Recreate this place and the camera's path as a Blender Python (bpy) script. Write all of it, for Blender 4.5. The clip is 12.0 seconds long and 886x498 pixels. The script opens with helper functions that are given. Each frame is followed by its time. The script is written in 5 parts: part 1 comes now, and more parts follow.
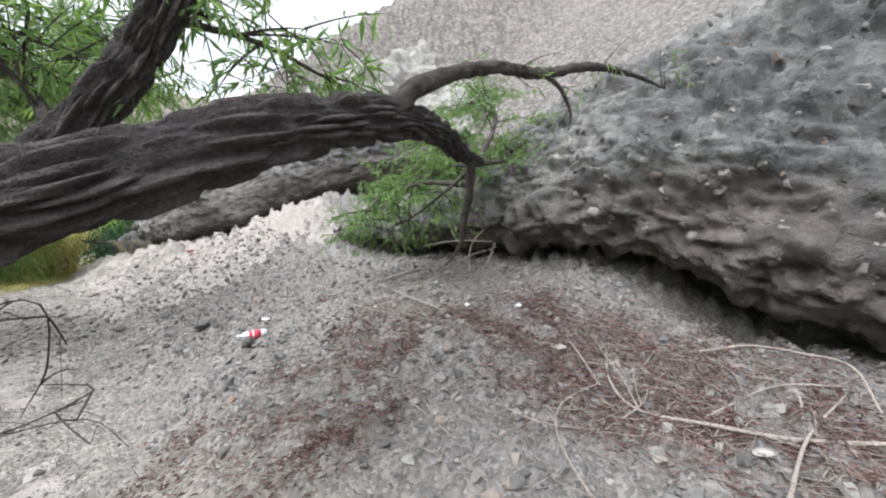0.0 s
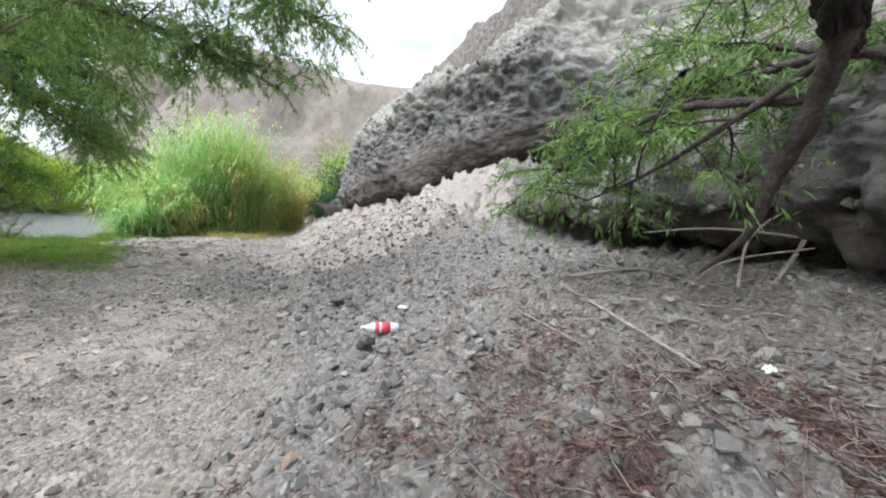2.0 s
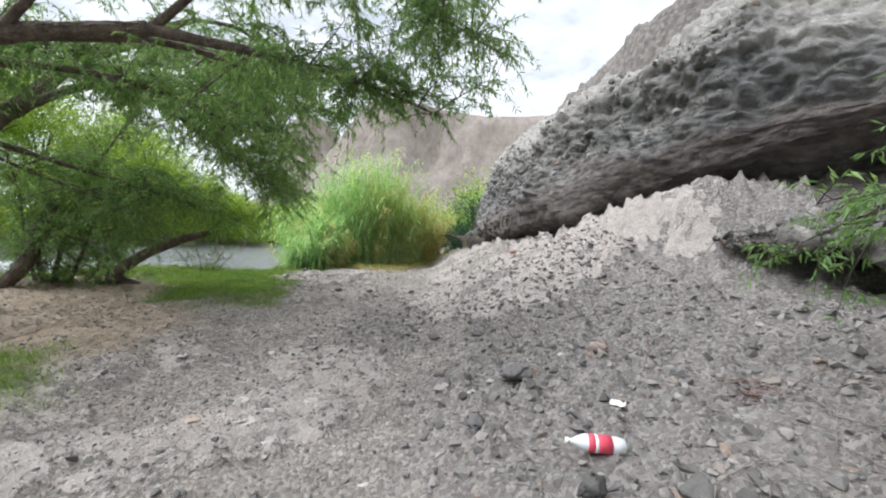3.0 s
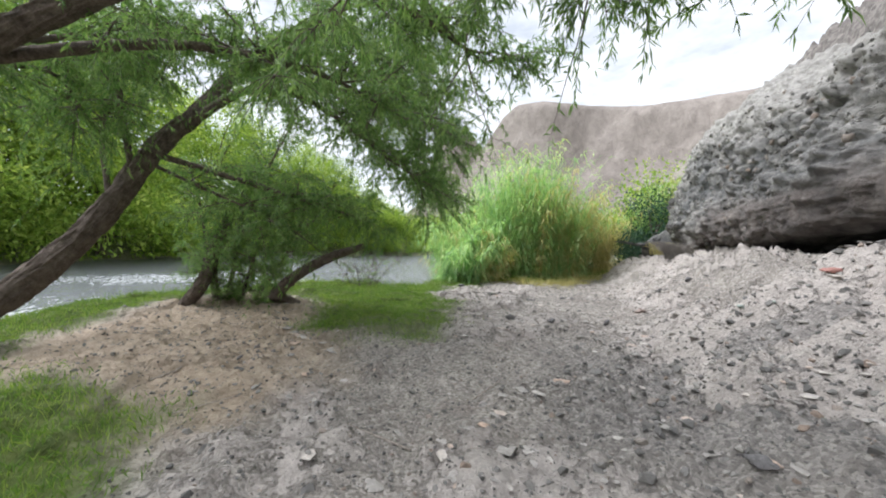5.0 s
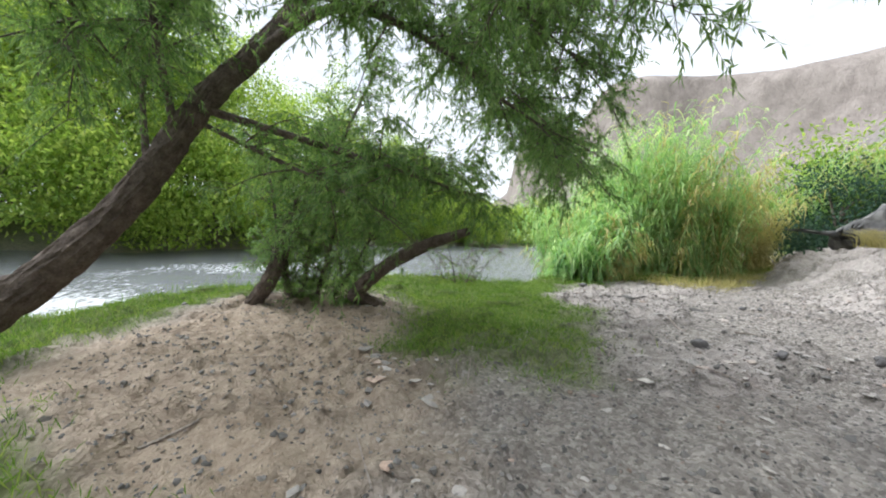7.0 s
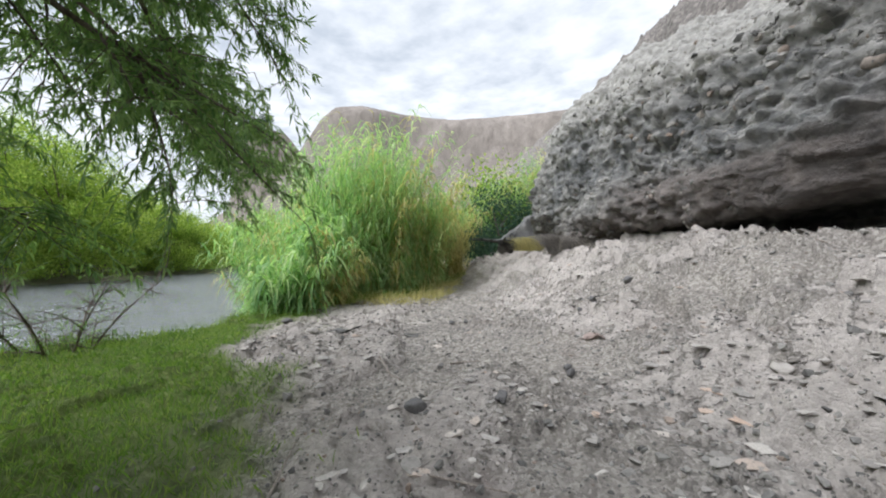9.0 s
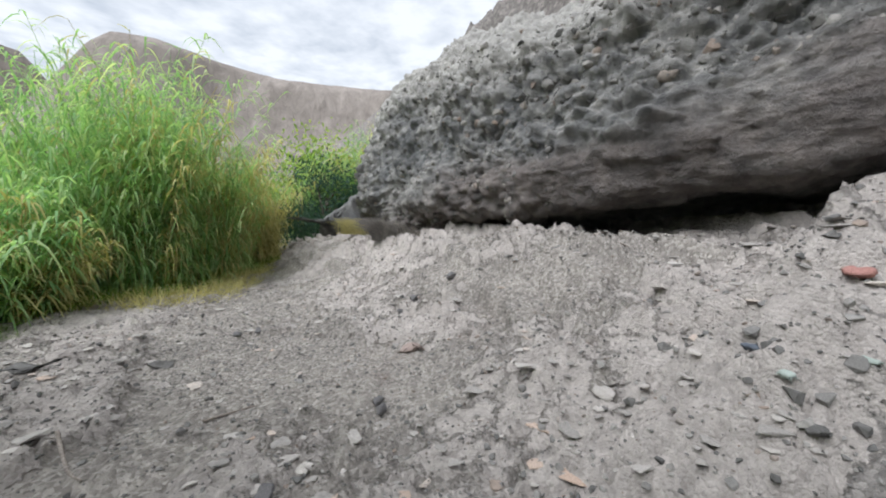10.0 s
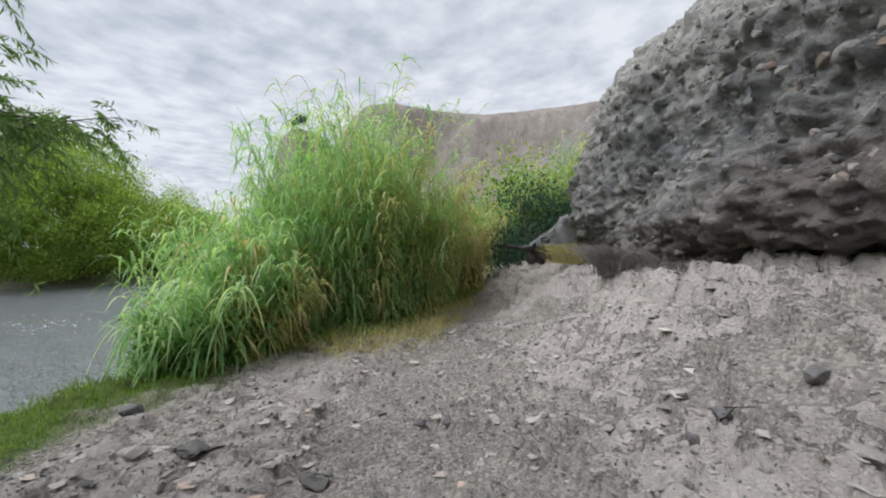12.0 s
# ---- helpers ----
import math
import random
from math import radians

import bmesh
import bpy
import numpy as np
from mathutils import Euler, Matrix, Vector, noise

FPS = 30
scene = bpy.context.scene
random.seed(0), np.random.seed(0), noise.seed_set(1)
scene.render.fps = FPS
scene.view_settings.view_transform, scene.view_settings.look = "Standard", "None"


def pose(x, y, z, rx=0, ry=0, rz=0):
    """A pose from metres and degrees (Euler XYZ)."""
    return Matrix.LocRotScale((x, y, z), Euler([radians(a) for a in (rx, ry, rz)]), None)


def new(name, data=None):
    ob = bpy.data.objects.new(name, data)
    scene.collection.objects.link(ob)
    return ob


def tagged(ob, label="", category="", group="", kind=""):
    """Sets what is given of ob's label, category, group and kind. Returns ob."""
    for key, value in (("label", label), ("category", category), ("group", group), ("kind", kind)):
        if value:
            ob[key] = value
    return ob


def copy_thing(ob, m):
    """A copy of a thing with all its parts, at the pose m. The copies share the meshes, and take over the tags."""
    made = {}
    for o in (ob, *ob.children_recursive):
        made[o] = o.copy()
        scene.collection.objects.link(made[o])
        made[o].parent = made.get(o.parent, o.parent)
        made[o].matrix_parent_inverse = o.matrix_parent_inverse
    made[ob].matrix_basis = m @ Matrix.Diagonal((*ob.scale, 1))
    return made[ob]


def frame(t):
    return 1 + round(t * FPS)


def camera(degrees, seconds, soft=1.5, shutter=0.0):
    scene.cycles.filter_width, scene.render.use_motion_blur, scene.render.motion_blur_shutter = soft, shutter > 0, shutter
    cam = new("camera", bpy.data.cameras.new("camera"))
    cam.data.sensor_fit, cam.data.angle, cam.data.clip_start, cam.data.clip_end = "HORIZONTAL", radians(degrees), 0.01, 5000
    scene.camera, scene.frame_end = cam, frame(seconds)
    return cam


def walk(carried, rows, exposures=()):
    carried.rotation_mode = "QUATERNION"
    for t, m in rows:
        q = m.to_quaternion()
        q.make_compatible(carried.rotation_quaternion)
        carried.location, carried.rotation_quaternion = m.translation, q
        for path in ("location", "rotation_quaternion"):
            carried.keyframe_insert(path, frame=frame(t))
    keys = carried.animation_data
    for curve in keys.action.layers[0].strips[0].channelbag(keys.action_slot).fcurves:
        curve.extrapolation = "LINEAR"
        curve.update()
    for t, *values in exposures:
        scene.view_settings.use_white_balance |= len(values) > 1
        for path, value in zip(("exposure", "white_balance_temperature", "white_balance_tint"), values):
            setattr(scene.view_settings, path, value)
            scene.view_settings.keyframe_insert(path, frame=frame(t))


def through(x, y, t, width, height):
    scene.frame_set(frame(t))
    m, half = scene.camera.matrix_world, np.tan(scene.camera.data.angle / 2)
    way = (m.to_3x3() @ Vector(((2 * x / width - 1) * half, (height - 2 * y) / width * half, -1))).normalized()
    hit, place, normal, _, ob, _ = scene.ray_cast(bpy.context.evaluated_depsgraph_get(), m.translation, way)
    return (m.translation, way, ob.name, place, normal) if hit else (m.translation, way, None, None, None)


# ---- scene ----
# ---- camera ----
cam = camera(99.3, 12.0, soft=2.0)
METRES, EYE, TILT, LEAN, TURN = 13.0, 1.5, -0.5, 1.0, 0.0
ROWS = [
    (0.0, 0.0, 0.0, 0.0, -0.0, 0.0, -0.0),
    (0.5, 0.0087, 0.0392, 0.0033, 3.57, -0.42, -0.87),
    (1.0, 0.0096, 0.072, 0.0039, 6.69, 0.41, -4.04),
    (1.5, -0.0055, 0.1019, 0.002, 16.74, -1.09, -6.26),
    (2.0, -0.0323, 0.1338, -0.005, 26.08, -3.68, -5.67),
    (2.5, -0.073, 0.1574, -0.0007, 34.5, -3.44, -3.74),
    (3.0, -0.1101, 0.1755, 0.0038, 45.2, -1.26, -5.14),
    (3.5, -0.15, 0.1909, 0.0057, 57.07, -1.39, -6.07),
    (5.5, -0.3286, 0.2325, 0.0006, 72.44, -3.04, -3.67),
    (6.0, -0.3738, 0.23, -0.0037, 82.5, -5.43, -4.55),
    (6.5, -0.4119, 0.2289, -0.0086, 83.49, -6.48, -3.67),
    (7.0, -0.4434, 0.2422, -0.0111, 79.3, -3.84, -3.47),
    (9.0, -0.5544, 0.3617, -0.0069, 40.5, 0.19, -0.57),
    (9.5, -0.57, 0.4004, 0.0015, 22.59, -1.37, 0.39),
    (10.0, -0.5787, 0.4472, 0.0066, 15.47, -2.54, -2.41),
    (10.5, -0.5967, 0.484, 0.0173, 18.81, -1.49, -3.68),
    (11.0, -0.6134, 0.5182, 0.018, 26.6, -0.92, -2.85),
    (11.5, -0.6413, 0.5507, 0.0181, 35.57, 0.92, -1.39),
    (12.0, -0.6703, 0.5744, 0.0206, 45.57, -0.25, -0.59),
]
walk(cam, [(t, pose(0, 0, EYE, TILT, LEAN, TURN) @ pose(METRES * x, METRES * y, METRES * z, 90 + pitch, roll, yaw)) for t, x, y, z, yaw, pitch, roll in ROWS],
     exposures=[(0.0, 0.98, 6150, 10), (1.0, 1.12, 6150, 9), (2.0, 0.86, 6150, 9), (3.5, 0.72, 6200, 11), (5.5, 0.8, 6200, 11), (7.0, 0.9, 6150, 10), (9.0, 0.54, 6150, 10), (10.5, 0.44, 6100, 10), (11.5, 0.38, 6100, 10), (12.0, 0.15, 6150, 11)])

# ---- world, sun and exposure ----
world = bpy.data.worlds.new("overcast")
scene.world = world
world.use_nodes = True


def overcast_world():
    nt = world.node_tree
    nt.nodes.clear()
    out = nt.nodes.new("ShaderNodeOutputWorld")
    bg = nt.nodes.new("ShaderNodeBackground")
    sky = nt.nodes.new("ShaderNodeTexSky")
    sky.sky_type = "NISHITA"
    sky.sun_disc = False
    sky.sun_elevation = radians(54)
    sky.sun_rotation = radians(220)
    co = nt.nodes.new("ShaderNodeTexCoord")
    sep = nt.nodes.new("ShaderNodeSeparateXYZ")
    nt.links.new(co.outputs["Generated"], sep.inputs[0])
    top = nt.nodes.new("ShaderNodeMath")
    top.operation = "MAXIMUM"
    top.inputs[1].default_value = 0.13
    nt.links.new(sep.outputs["Z"], top.inputs[0])
    # the cloud deck is a flat layer: its pattern shrinks towards the horizon
    plan = nt.nodes.new("ShaderNodeVectorMath")
    plan.operation = "DIVIDE"
    nt.links.new(co.outputs["Generated"], plan.inputs[0])
    nt.links.new(top.outputs[0], plan.inputs[1])
    n1 = nt.nodes.new("ShaderNodeTexNoise")
    n1.inputs["Scale"].default_value = 5.0
    n1.inputs["Detail"].default_value = 7
    n1.inputs["Roughness"].default_value = 0.55
    n2 = nt.nodes.new("ShaderNodeTexNoise")
    n2.inputs["Scale"].default_value = 0.6
    n2.inputs["Detail"].default_value = 3
    nt.links.new(plan.outputs[0], n1.inputs["Vector"])
    nt.links.new(plan.outputs[0], n2.inputs["Vector"])
    add = nt.nodes.new("ShaderNodeMath")
    nt.links.new(n1.outputs["Fac"], add.inputs[0])
    nt.links.new(n2.outputs["Fac"], add.inputs[1])
    ramp = nt.nodes.new("ShaderNodeValToRGB")
    ramp.color_ramp.elements[0].position, ramp.color_ramp.elements[0].color = 0.37, (0.58, 0.62, 0.67, 1)
    ramp.color_ramp.elements[1].position, ramp.color_ramp.elements[1].color = 0.58, (0.94, 0.95, 0.96, 1)
    half = nt.nodes.new("ShaderNodeMath")
    half.operation = "MULTIPLY"
    half.inputs[1].default_value = 0.5
    nt.links.new(add.outputs[0], half.inputs[0])
    nt.links.new(half.outputs[0], ramp.inputs[0])
    gain = nt.nodes.new("ShaderNodeVectorMath")
    gain.operation = "SCALE"
    gain.inputs["Scale"].default_value = CLOUD
    nt.links.new(ramp.outputs["Color"], gain.inputs[0])
    mix = nt.nodes.new("ShaderNodeMix")
    mix.data_type = "RGBA"
    mix.inputs[0].default_value = 0.92
    nt.links.new(sky.outputs[0], mix.inputs[6])
    nt.links.new(gain.outputs[0], mix.inputs[7])
    nt.links.new(mix.outputs[2], bg.inputs["Color"])
    bg.inputs["Strength"].default_value = 0.1
    nt.links.new(bg.outputs[0], out.inputs[0])


CLOUD = 8.3
overcast_world()
sun = new("sun", bpy.data.lights.new("sun", "SUN"))
sun.data.energy, sun.data.angle, sun.data.color = 3.3, radians(55), (0.985, 0.985, 1.0)
sun.matrix_world = pose(0, 0, 30, 36, 0, -40)


# ---- numeric noise ----
def hash3(i, j, k, seed):
    n = (i * 374761393 + j * 668265263 + k * 2147483647 + seed * 974711) & 0x7FFFFFFF
    n = ((n ^ (n >> 13)) * 1274126177) & 0x7FFFFFFF
    return ((n ^ (n >> 16)) & 0xFFFF) / 65535.0


def vnoise(x, y, z, seed=0):
    xi, yi, zi = np.floor(x).astype(np.int64), np.floor(y).astype(np.int64), np.floor(z).astype(np.int64)
    fx, fy, fz = x - xi, y - yi, z - zi
    fx, fy, fz = fx * fx * (3 - 2 * fx), fy * fy * (3 - 2 * fy), fz * fz * (3 - 2 * fz)
    r = 0
    for a in (0, 1):
        for b in (0, 1):
            for c in (0, 1):
                w = (fx if a else 1 - fx) * (fy if b else 1 - fy) * (fz if c else 1 - fz)
                r = r + w * hash3(xi + a, yi + b, zi + c, seed)
    return r * 2 - 1


def fbm(x, y, z, octaves=4, seed=0, gain=0.5):
    r, amp, f = 0, 1.0, 1.0
    for o in range(octaves):
        r = r + amp * vnoise(x * f, y * f, z * f, seed + o * 17)
        amp, f = amp * gain, f * 2.03
    return r


def cells(x, y, z, seed=0):
    """Distance to the nearest of one random point a cell, and that point's random value."""
    xi, yi, zi = np.floor(x).astype(np.int64), np.floor(y).astype(np.int64), np.floor(z).astype(np.int64)
    best, val = np.full(np.shape(x), 9.0), np.zeros(np.shape(x))
    for a in (-1, 0, 1):
        for b in (-1, 0, 1):
            for c in (-1, 0, 1):
                i, j, k = xi + a, yi + b, zi + c
                d = np.sqrt((i + hash3(i, j, k, seed) - x) ** 2 + (j + hash3(i, j, k, seed + 5) - y) ** 2 + (k + hash3(i, j, k, seed + 9) - z) ** 2)
                near = d < best
                best, val = np.where(near, d, best), np.where(near, hash3(i, j, k, seed + 13), val)
    return best, val


def sstep(a, b, x):
    t = np.clip((x - a) / (b - a), 0, 1)
    return t * t * (3 - 2 * t)


# ---- shape of the land ----
S2 = math.sqrt(0.5)
WATER_Z = -0.72
# the far bluff along the slope: place of its face and height of its lower lip
BLUFF_U, BLUFF_FACE = [6.5, 8.6, 10, 12, 15, 18, 21], [6.2, 4.65, 3.8, 2.48, 2.08, 2.2, 1.7]
LIP_U, BLUFF_LIP = [6.5, 8.6, 10.5, 12, 15, 18, 20], [3.5, 3.04, 2.36, 2.0, 1.84, 1.0, 0.6]
EDGE_Y = [-60, -12, -6, -3, 0, 3, 7, 9, 12, 20, 40, 120]
EDGE_X = [-2, -6, -9.6, -11.5, -13.9, -15.4, -15.8, -16.3, -19.5, -25, -42, -120]


def shore(y):
    return np.interp(y, EDGE_Y, EDGE_X)


def river_width(y):
    return 22 + 11 * sstep(-12, 2, y)


def land(x, y):
    """Height of the ground without its small stones."""
    u, v = (y - x) * S2, (x + y) * S2
    base = 0.22 * sstep(3, 14, u) + 0.05 * vnoise(x * 0.5, y * 0.5, 0 * x, 3)
    k = 0.13 + 0.13 * sstep(0.3, 2.3, u) + 0.14 * sstep(6, 12, u)
    rise = k * 0.35 * np.log1p(np.exp(np.clip((v - 0.35) / 0.35, -30, 60)))
    rise = rise + 0.13 * sstep(0.3, 1.0, v) * sstep(0.5, 2.5, u) * (1 - 0.7 * sstep(10, 14, u))
    # the long planar hillside above the rocks
    w = sstep(7, 11, u)
    behind = np.maximum(v - 5.5, 0) * sstep(5.5, 8, v)
    start = np.interp(u, BLUFF_U, BLUFF_FACE) + 1.9
    above = sstep(start, start + 1.0 + 3.5 * sstep(20, 24, u), v) * (3.6 + 1.04 * (v - 3.6))
    hill = 1.04 * (1 - w) * behind + w * above
    hill = 60 * (1 - np.exp(-np.maximum(hill, 0) / 60)) * (1 - sstep(60, 110, u))
    rise = np.minimum(rise, 2.0) + hill + 0.4 * sstep(6, 14, v) * fbm(x * 0.35, y * 0.35, 0 * x, 4, 21)
    top = base + rise
    # a bedrock shelf climbs to the foot of the bluff
    reach = np.interp(u, BLUFF_U, BLUFF_FACE)
    top = top + 0.35 * sstep(15.5, 20, u) * sstep(-0.6, 1.4, v) * sstep(40, 26, u)
    off, low = v - reach, sstep(10.2, 10.9, u)
    on = sstep(6.8, 8.6, u) * sstep(18.5, 16.5, u) * sstep(2.6, 1.8, off)
    top = top + on * ((1 - low) * np.maximum(1.68 - top, 0) * sstep(-3.3, -0.6, off) + low * np.maximum(1.44 - top, 0) * sstep(-1.2, -0.05, off))
    ledge = np.interp(u, LIP_U, BLUFF_LIP) - 0.36
    top = top + np.maximum(ledge - top, 0) * sstep(-0.75, -0.2, off) * sstep(10.75, 10.45, u) * on
    d = x - shore(y)
    wide = 1.3 + 1.2 * sstep(2, -3, y)
    near = sstep(-0.4, wide, d)
    w = river_width(y)
    far = sstep(-w, -w - 3, d)
    bed = -1.3
    far_top = 0.5 + 0.03 * np.maximum(-3 - w - d, 0) + 0.4 * fbm(x * 0.1, y * 0.1, 0 * x, 3, 31)
    return bed + near * (top - bed) + far * (far_top - bed)


def ground_z(x, y):
    """Height at one place, with the small relief."""
    return float(relief(np.array([x], float), np.array([y], float))[0])


def mask_grass(x, y):
    """1 on the grassed bank."""
    d = x - shore(y)
    n = 0.5 * fbm(x * 0.8, y * 0.8, 0 * x, 3, 77)
    band = sstep(0.5, -0.5, d + n - 5.0 + 1.0 * sstep(3.5, 6.5, y) - 1.0 * sstep(2, 4, y) * sstep(7, 5.5, y) + 2.0 * sstep(5.5, 8.2, y) - 1.0 * sstep(1, -2, y)) * sstep(0.0, 0.5, d)
    dirt = sstep(2.0, 1.25, np.hypot((x + 10.6) / 1.35, y - 1.9 + 0.35 * (x + 10.6)) + 0.4 * n)
    lawn = sstep(0.35, -0.35, y - 1.6 - 0.28 * (x + 8) + 0.8 * n) * sstep(-11.5, -10.3, x) * sstep(-5.3, -6.5, x)
    band = np.maximum(band, lawn)
    band = np.maximum(band, 0.85 * sstep(1.25, 0.6, np.hypot((x + 10.6) / 1.6, (y - 4.7) / 1.7) + 0.7 * n))
    return band * (1 - dirt) * sstep(9.3, 8.6, y + 0.3 * n) * sstep(-12, -10, d)


def mask_rubble(x, y):
    """1 where loose stones lie, 0 on the trodden path and the bare slab."""
    u, v = (y - x) * S2, (x + y) * S2
    n = fbm(x * 0.5, y * 0.5, 0 * x, 3, 55)
    m = sstep(0.1, 0.9, v + 0.5 * n - 0.25) * sstep(11.0, 8.2, u + n)
    m = np.maximum(m, sstep(-1.9, -0.4, v + 0.5 * n) * sstep(6.5, 8.5, u) * sstep(11.5, 9.0, u))
    return np.clip(m, 0, 1) * sstep(7.0, 5.0, v)


def relief(x, y):
    z = land(x, y)
    u, v = (y - x) * S2, (x + y) * S2
    r = mask_rubble(x, y)
    zero = 0 * x
    d1, h1 = cells(x * 5.5, y * 5.5, zero + 0.5, 7)
    d2, h2 = cells(x * 11, y * 11, zero + 0.5, 8)
    lump = np.maximum(0, 0.62 - d1) * (0.25 + h1)
    small = np.maximum(0, 0.6 - d2) * (0.3 + h2)
    near = sstep(-0.2, 0.6, x - shore(y))
    z = z + near * (r * (0.21 * lump + 0.10 * small) + 0.035 * fbm(x * 3, y * 3, zero, 4, 61) + (0.05 * small + 0.06 * np.maximum(0, lump - 0.15) + 0.012 * fbm(x * 9, y * 9, zero, 2, 63)) * (1 - r) * (1 - mask_grass(x, y)))
    # bare bedrock: cracked pale plates and broken ledges
    plate, split = mask_slab(x, y)
    w = v * 2.6 + 0.9 * fbm(x * 0.6, y * 0.6, zero, 3, 91)
    ledge = w - np.floor(w)
    upper = sstep(-1.8, -1.0, v - np.interp(u, BLUFF_U, BLUFF_FACE)) * sstep(7, 9, u) * sstep(6, 5, v) * near
    edge = np.interp(u, [9.5, 10.5, 11.6, 12.7, 13.6, 15.2, 16.2, 17.5], [1.9, 1.75, 1.8, 1.95, 2.0, 2.25, 2.6, 3.0]) + 0.22 * fbm(x * 1.3, y * 1.3, zero, 4, 97)
    low = np.interp(u, [10.2, 10.8, 11.2, 11.9], [1.3, 1.15, 1.0, 0.6]) + 0.16 * fbm(x * 2.3, y * 2.3, zero, 4, 98)
    z = z + 0.11 * sstep(0, 0.05, v - edge) * sstep(1.3, 0.1, v - edge) * sstep(9.5, 10.2, u) * sstep(18, 16.8, u) - 0.05 * sstep(0.12, 0.0, np.abs(v - edge + 0.06)) * sstep(9.5, 10.5, u) * sstep(18, 16.8, u)
    z = z + 0.09 * sstep(0, 0.04, v - low) * sstep(0.8, 0.1, v - low) * sstep(10.1, 10.4, u) * sstep(12.0, 11.6, u)
    z = z + near * plate * split * (0.045 + 0.05 * h1) + upper * (0.2 * sstep(0.0, 0.07, ledge) - 0.2 * ledge + 0.03 * np.abs(fbm(x * 5, y * 5, zero, 2, 95)))
    slope = sstep(4.0, 5.5, v)
    d4, h4 = cells(x * 1.6, y * 1.6, z * 1.6, 19)
    z = z + slope * (0.5 * np.maximum(0, 0.6 - d4) * h4 + 0.25 * lump + 0.18 * fbm(x * 1.1, y * 1.1, zero, 4, 23))
    return z


def mask_slab(x, y):
    """Where pale bedrock plates lie bare, and how far from their cracks."""
    u, v = (y - x) * S2, (x + y) * S2
    zero = 0 * x
    n = fbm(x * 0.9, y * 0.9, zero, 4, 121)
    on = sstep(0.0, 0.09, n + 0.22 * sstep(0.3, 1.5, v) - 0.10) * sstep(7.5, 9.0, u) * sstep(4.2, 3.4, v)
    rim = sstep(0.0, 0.1, n + 0.1) * sstep(-1.1, -1.9, v) * sstep(9.5, 11, u)
    early = sstep(0.05, 0.3, n) * sstep(0.4, -0.3, v) * sstep(2.5, 4.5, u) * 0.7
    wob = 0.25 * fbm(x * 3, y * 3, zero, 2, 131)
    a, b = two_cells(x * 3.4 + wob, y * 3.4 + wob, 141)
    return np.clip(np.maximum(np.maximum(on, rim), early), 0, 1) * sstep(0.2, 1.0, x - shore(y)), sstep(0.03, 0.10, b - a)


def slab_field(x, y):
    """How likely the bedrock lies bare: its sharp outline comes from the material's grain."""
    u, v = (y - x) * S2, (x + y) * S2
    n = fbm(x * 0.9, y * 0.9, 0 * x, 4, 121)
    on = (0.45 + 0.75 * n + 0.25 * sstep(0.2, 1.6, v)) * sstep(7.0, 9.0, u) * sstep(5.2, 4.2, v) * (0.35 + 0.65 * sstep(-0.1, 0.7, v + 0.4 * n))
    rim = (0.5 + 0.7 * n) * sstep(-0.7, -1.5, v) * sstep(8.5, 10.5, u)
    early = (0.4 + 0.8 * n) * sstep(0.4, -0.3, v) * sstep(2.0, 4.0, u) * sstep(9, 7, u) * 0.85
    return np.clip(np.maximum(np.maximum(on, rim), early), 0, 1) * sstep(0.2, 1.0, x - shore(y))


def two_cells(x, y, seed):
    """The distances to the nearest two of one random point a cell, in the plane."""
    xi, yi = np.floor(x).astype(np.int64), np.floor(y).astype(np.int64)
    f1, f2 = np.full(np.shape(x), 9.0), np.full(np.shape(x), 9.0)
    for a in (-1, 0, 1):
        for b in (-1, 0, 1):
            i, j = xi + a, yi + b
            d = np.hypot(i + hash3(i, j, 0 * i, seed) - x, j + hash3(i, j, 0 * i, seed + 5) - y)
            f2 = np.minimum(np.maximum(f1, d), f2)
            f1 = np.minimum(f1, d)
    return f1, f2


# ---- mesh helpers ----
def part(name, bm, material, parent, label=""):
    """Links a bmesh, or a mesh, as one object under a thing or a part."""
    if isinstance(bm, bmesh.types.BMesh):
        me = bpy.data.meshes.new(name)
        bm.to_mesh(me)
        bm.free()
    else:
        me = bm
    if material is not None and not me.materials:
        me.materials.append(material)
    ob = new(name, me)
    ob.parent = parent
    if label:
        tagged(ob, label)
    return ob


def array_mesh(name, verts, faces, smooth=True, material=None):
    """A mesh from an array of places and an array of faces with the same number of corners."""
    me = bpy.data.meshes.new(name)
    verts, faces = np.asarray(verts, np.float32), np.asarray(faces, np.int32)
    n = faces.shape[1]
    me.vertices.add(len(verts))
    me.vertices.foreach_set("co", verts.ravel())
    me.loops.add(faces.size)
    me.loops.foreach_set("vertex_index", faces.ravel())
    me.polygons.add(len(faces))
    me.polygons.foreach_set("loop_start", np.arange(0, faces.size, n, dtype=np.int32))
    me.polygons.foreach_set("use_smooth", np.full(len(faces), smooth))
    me.update(calc_edges=True)
    if material is not None:
        me.materials.append(material)
    return me


def grid_faces(nx, ny, wrap=False):
    i, j = np.meshgrid(np.arange(nx - (0 if wrap else 1)), np.arange(ny - 1), indexing="ij")
    i2 = (i + 1) % nx
    return np.stack([i * ny + j, i2 * ny + j, i2 * ny + j + 1, i * ny + j + 1], -1).reshape(-1, 4)


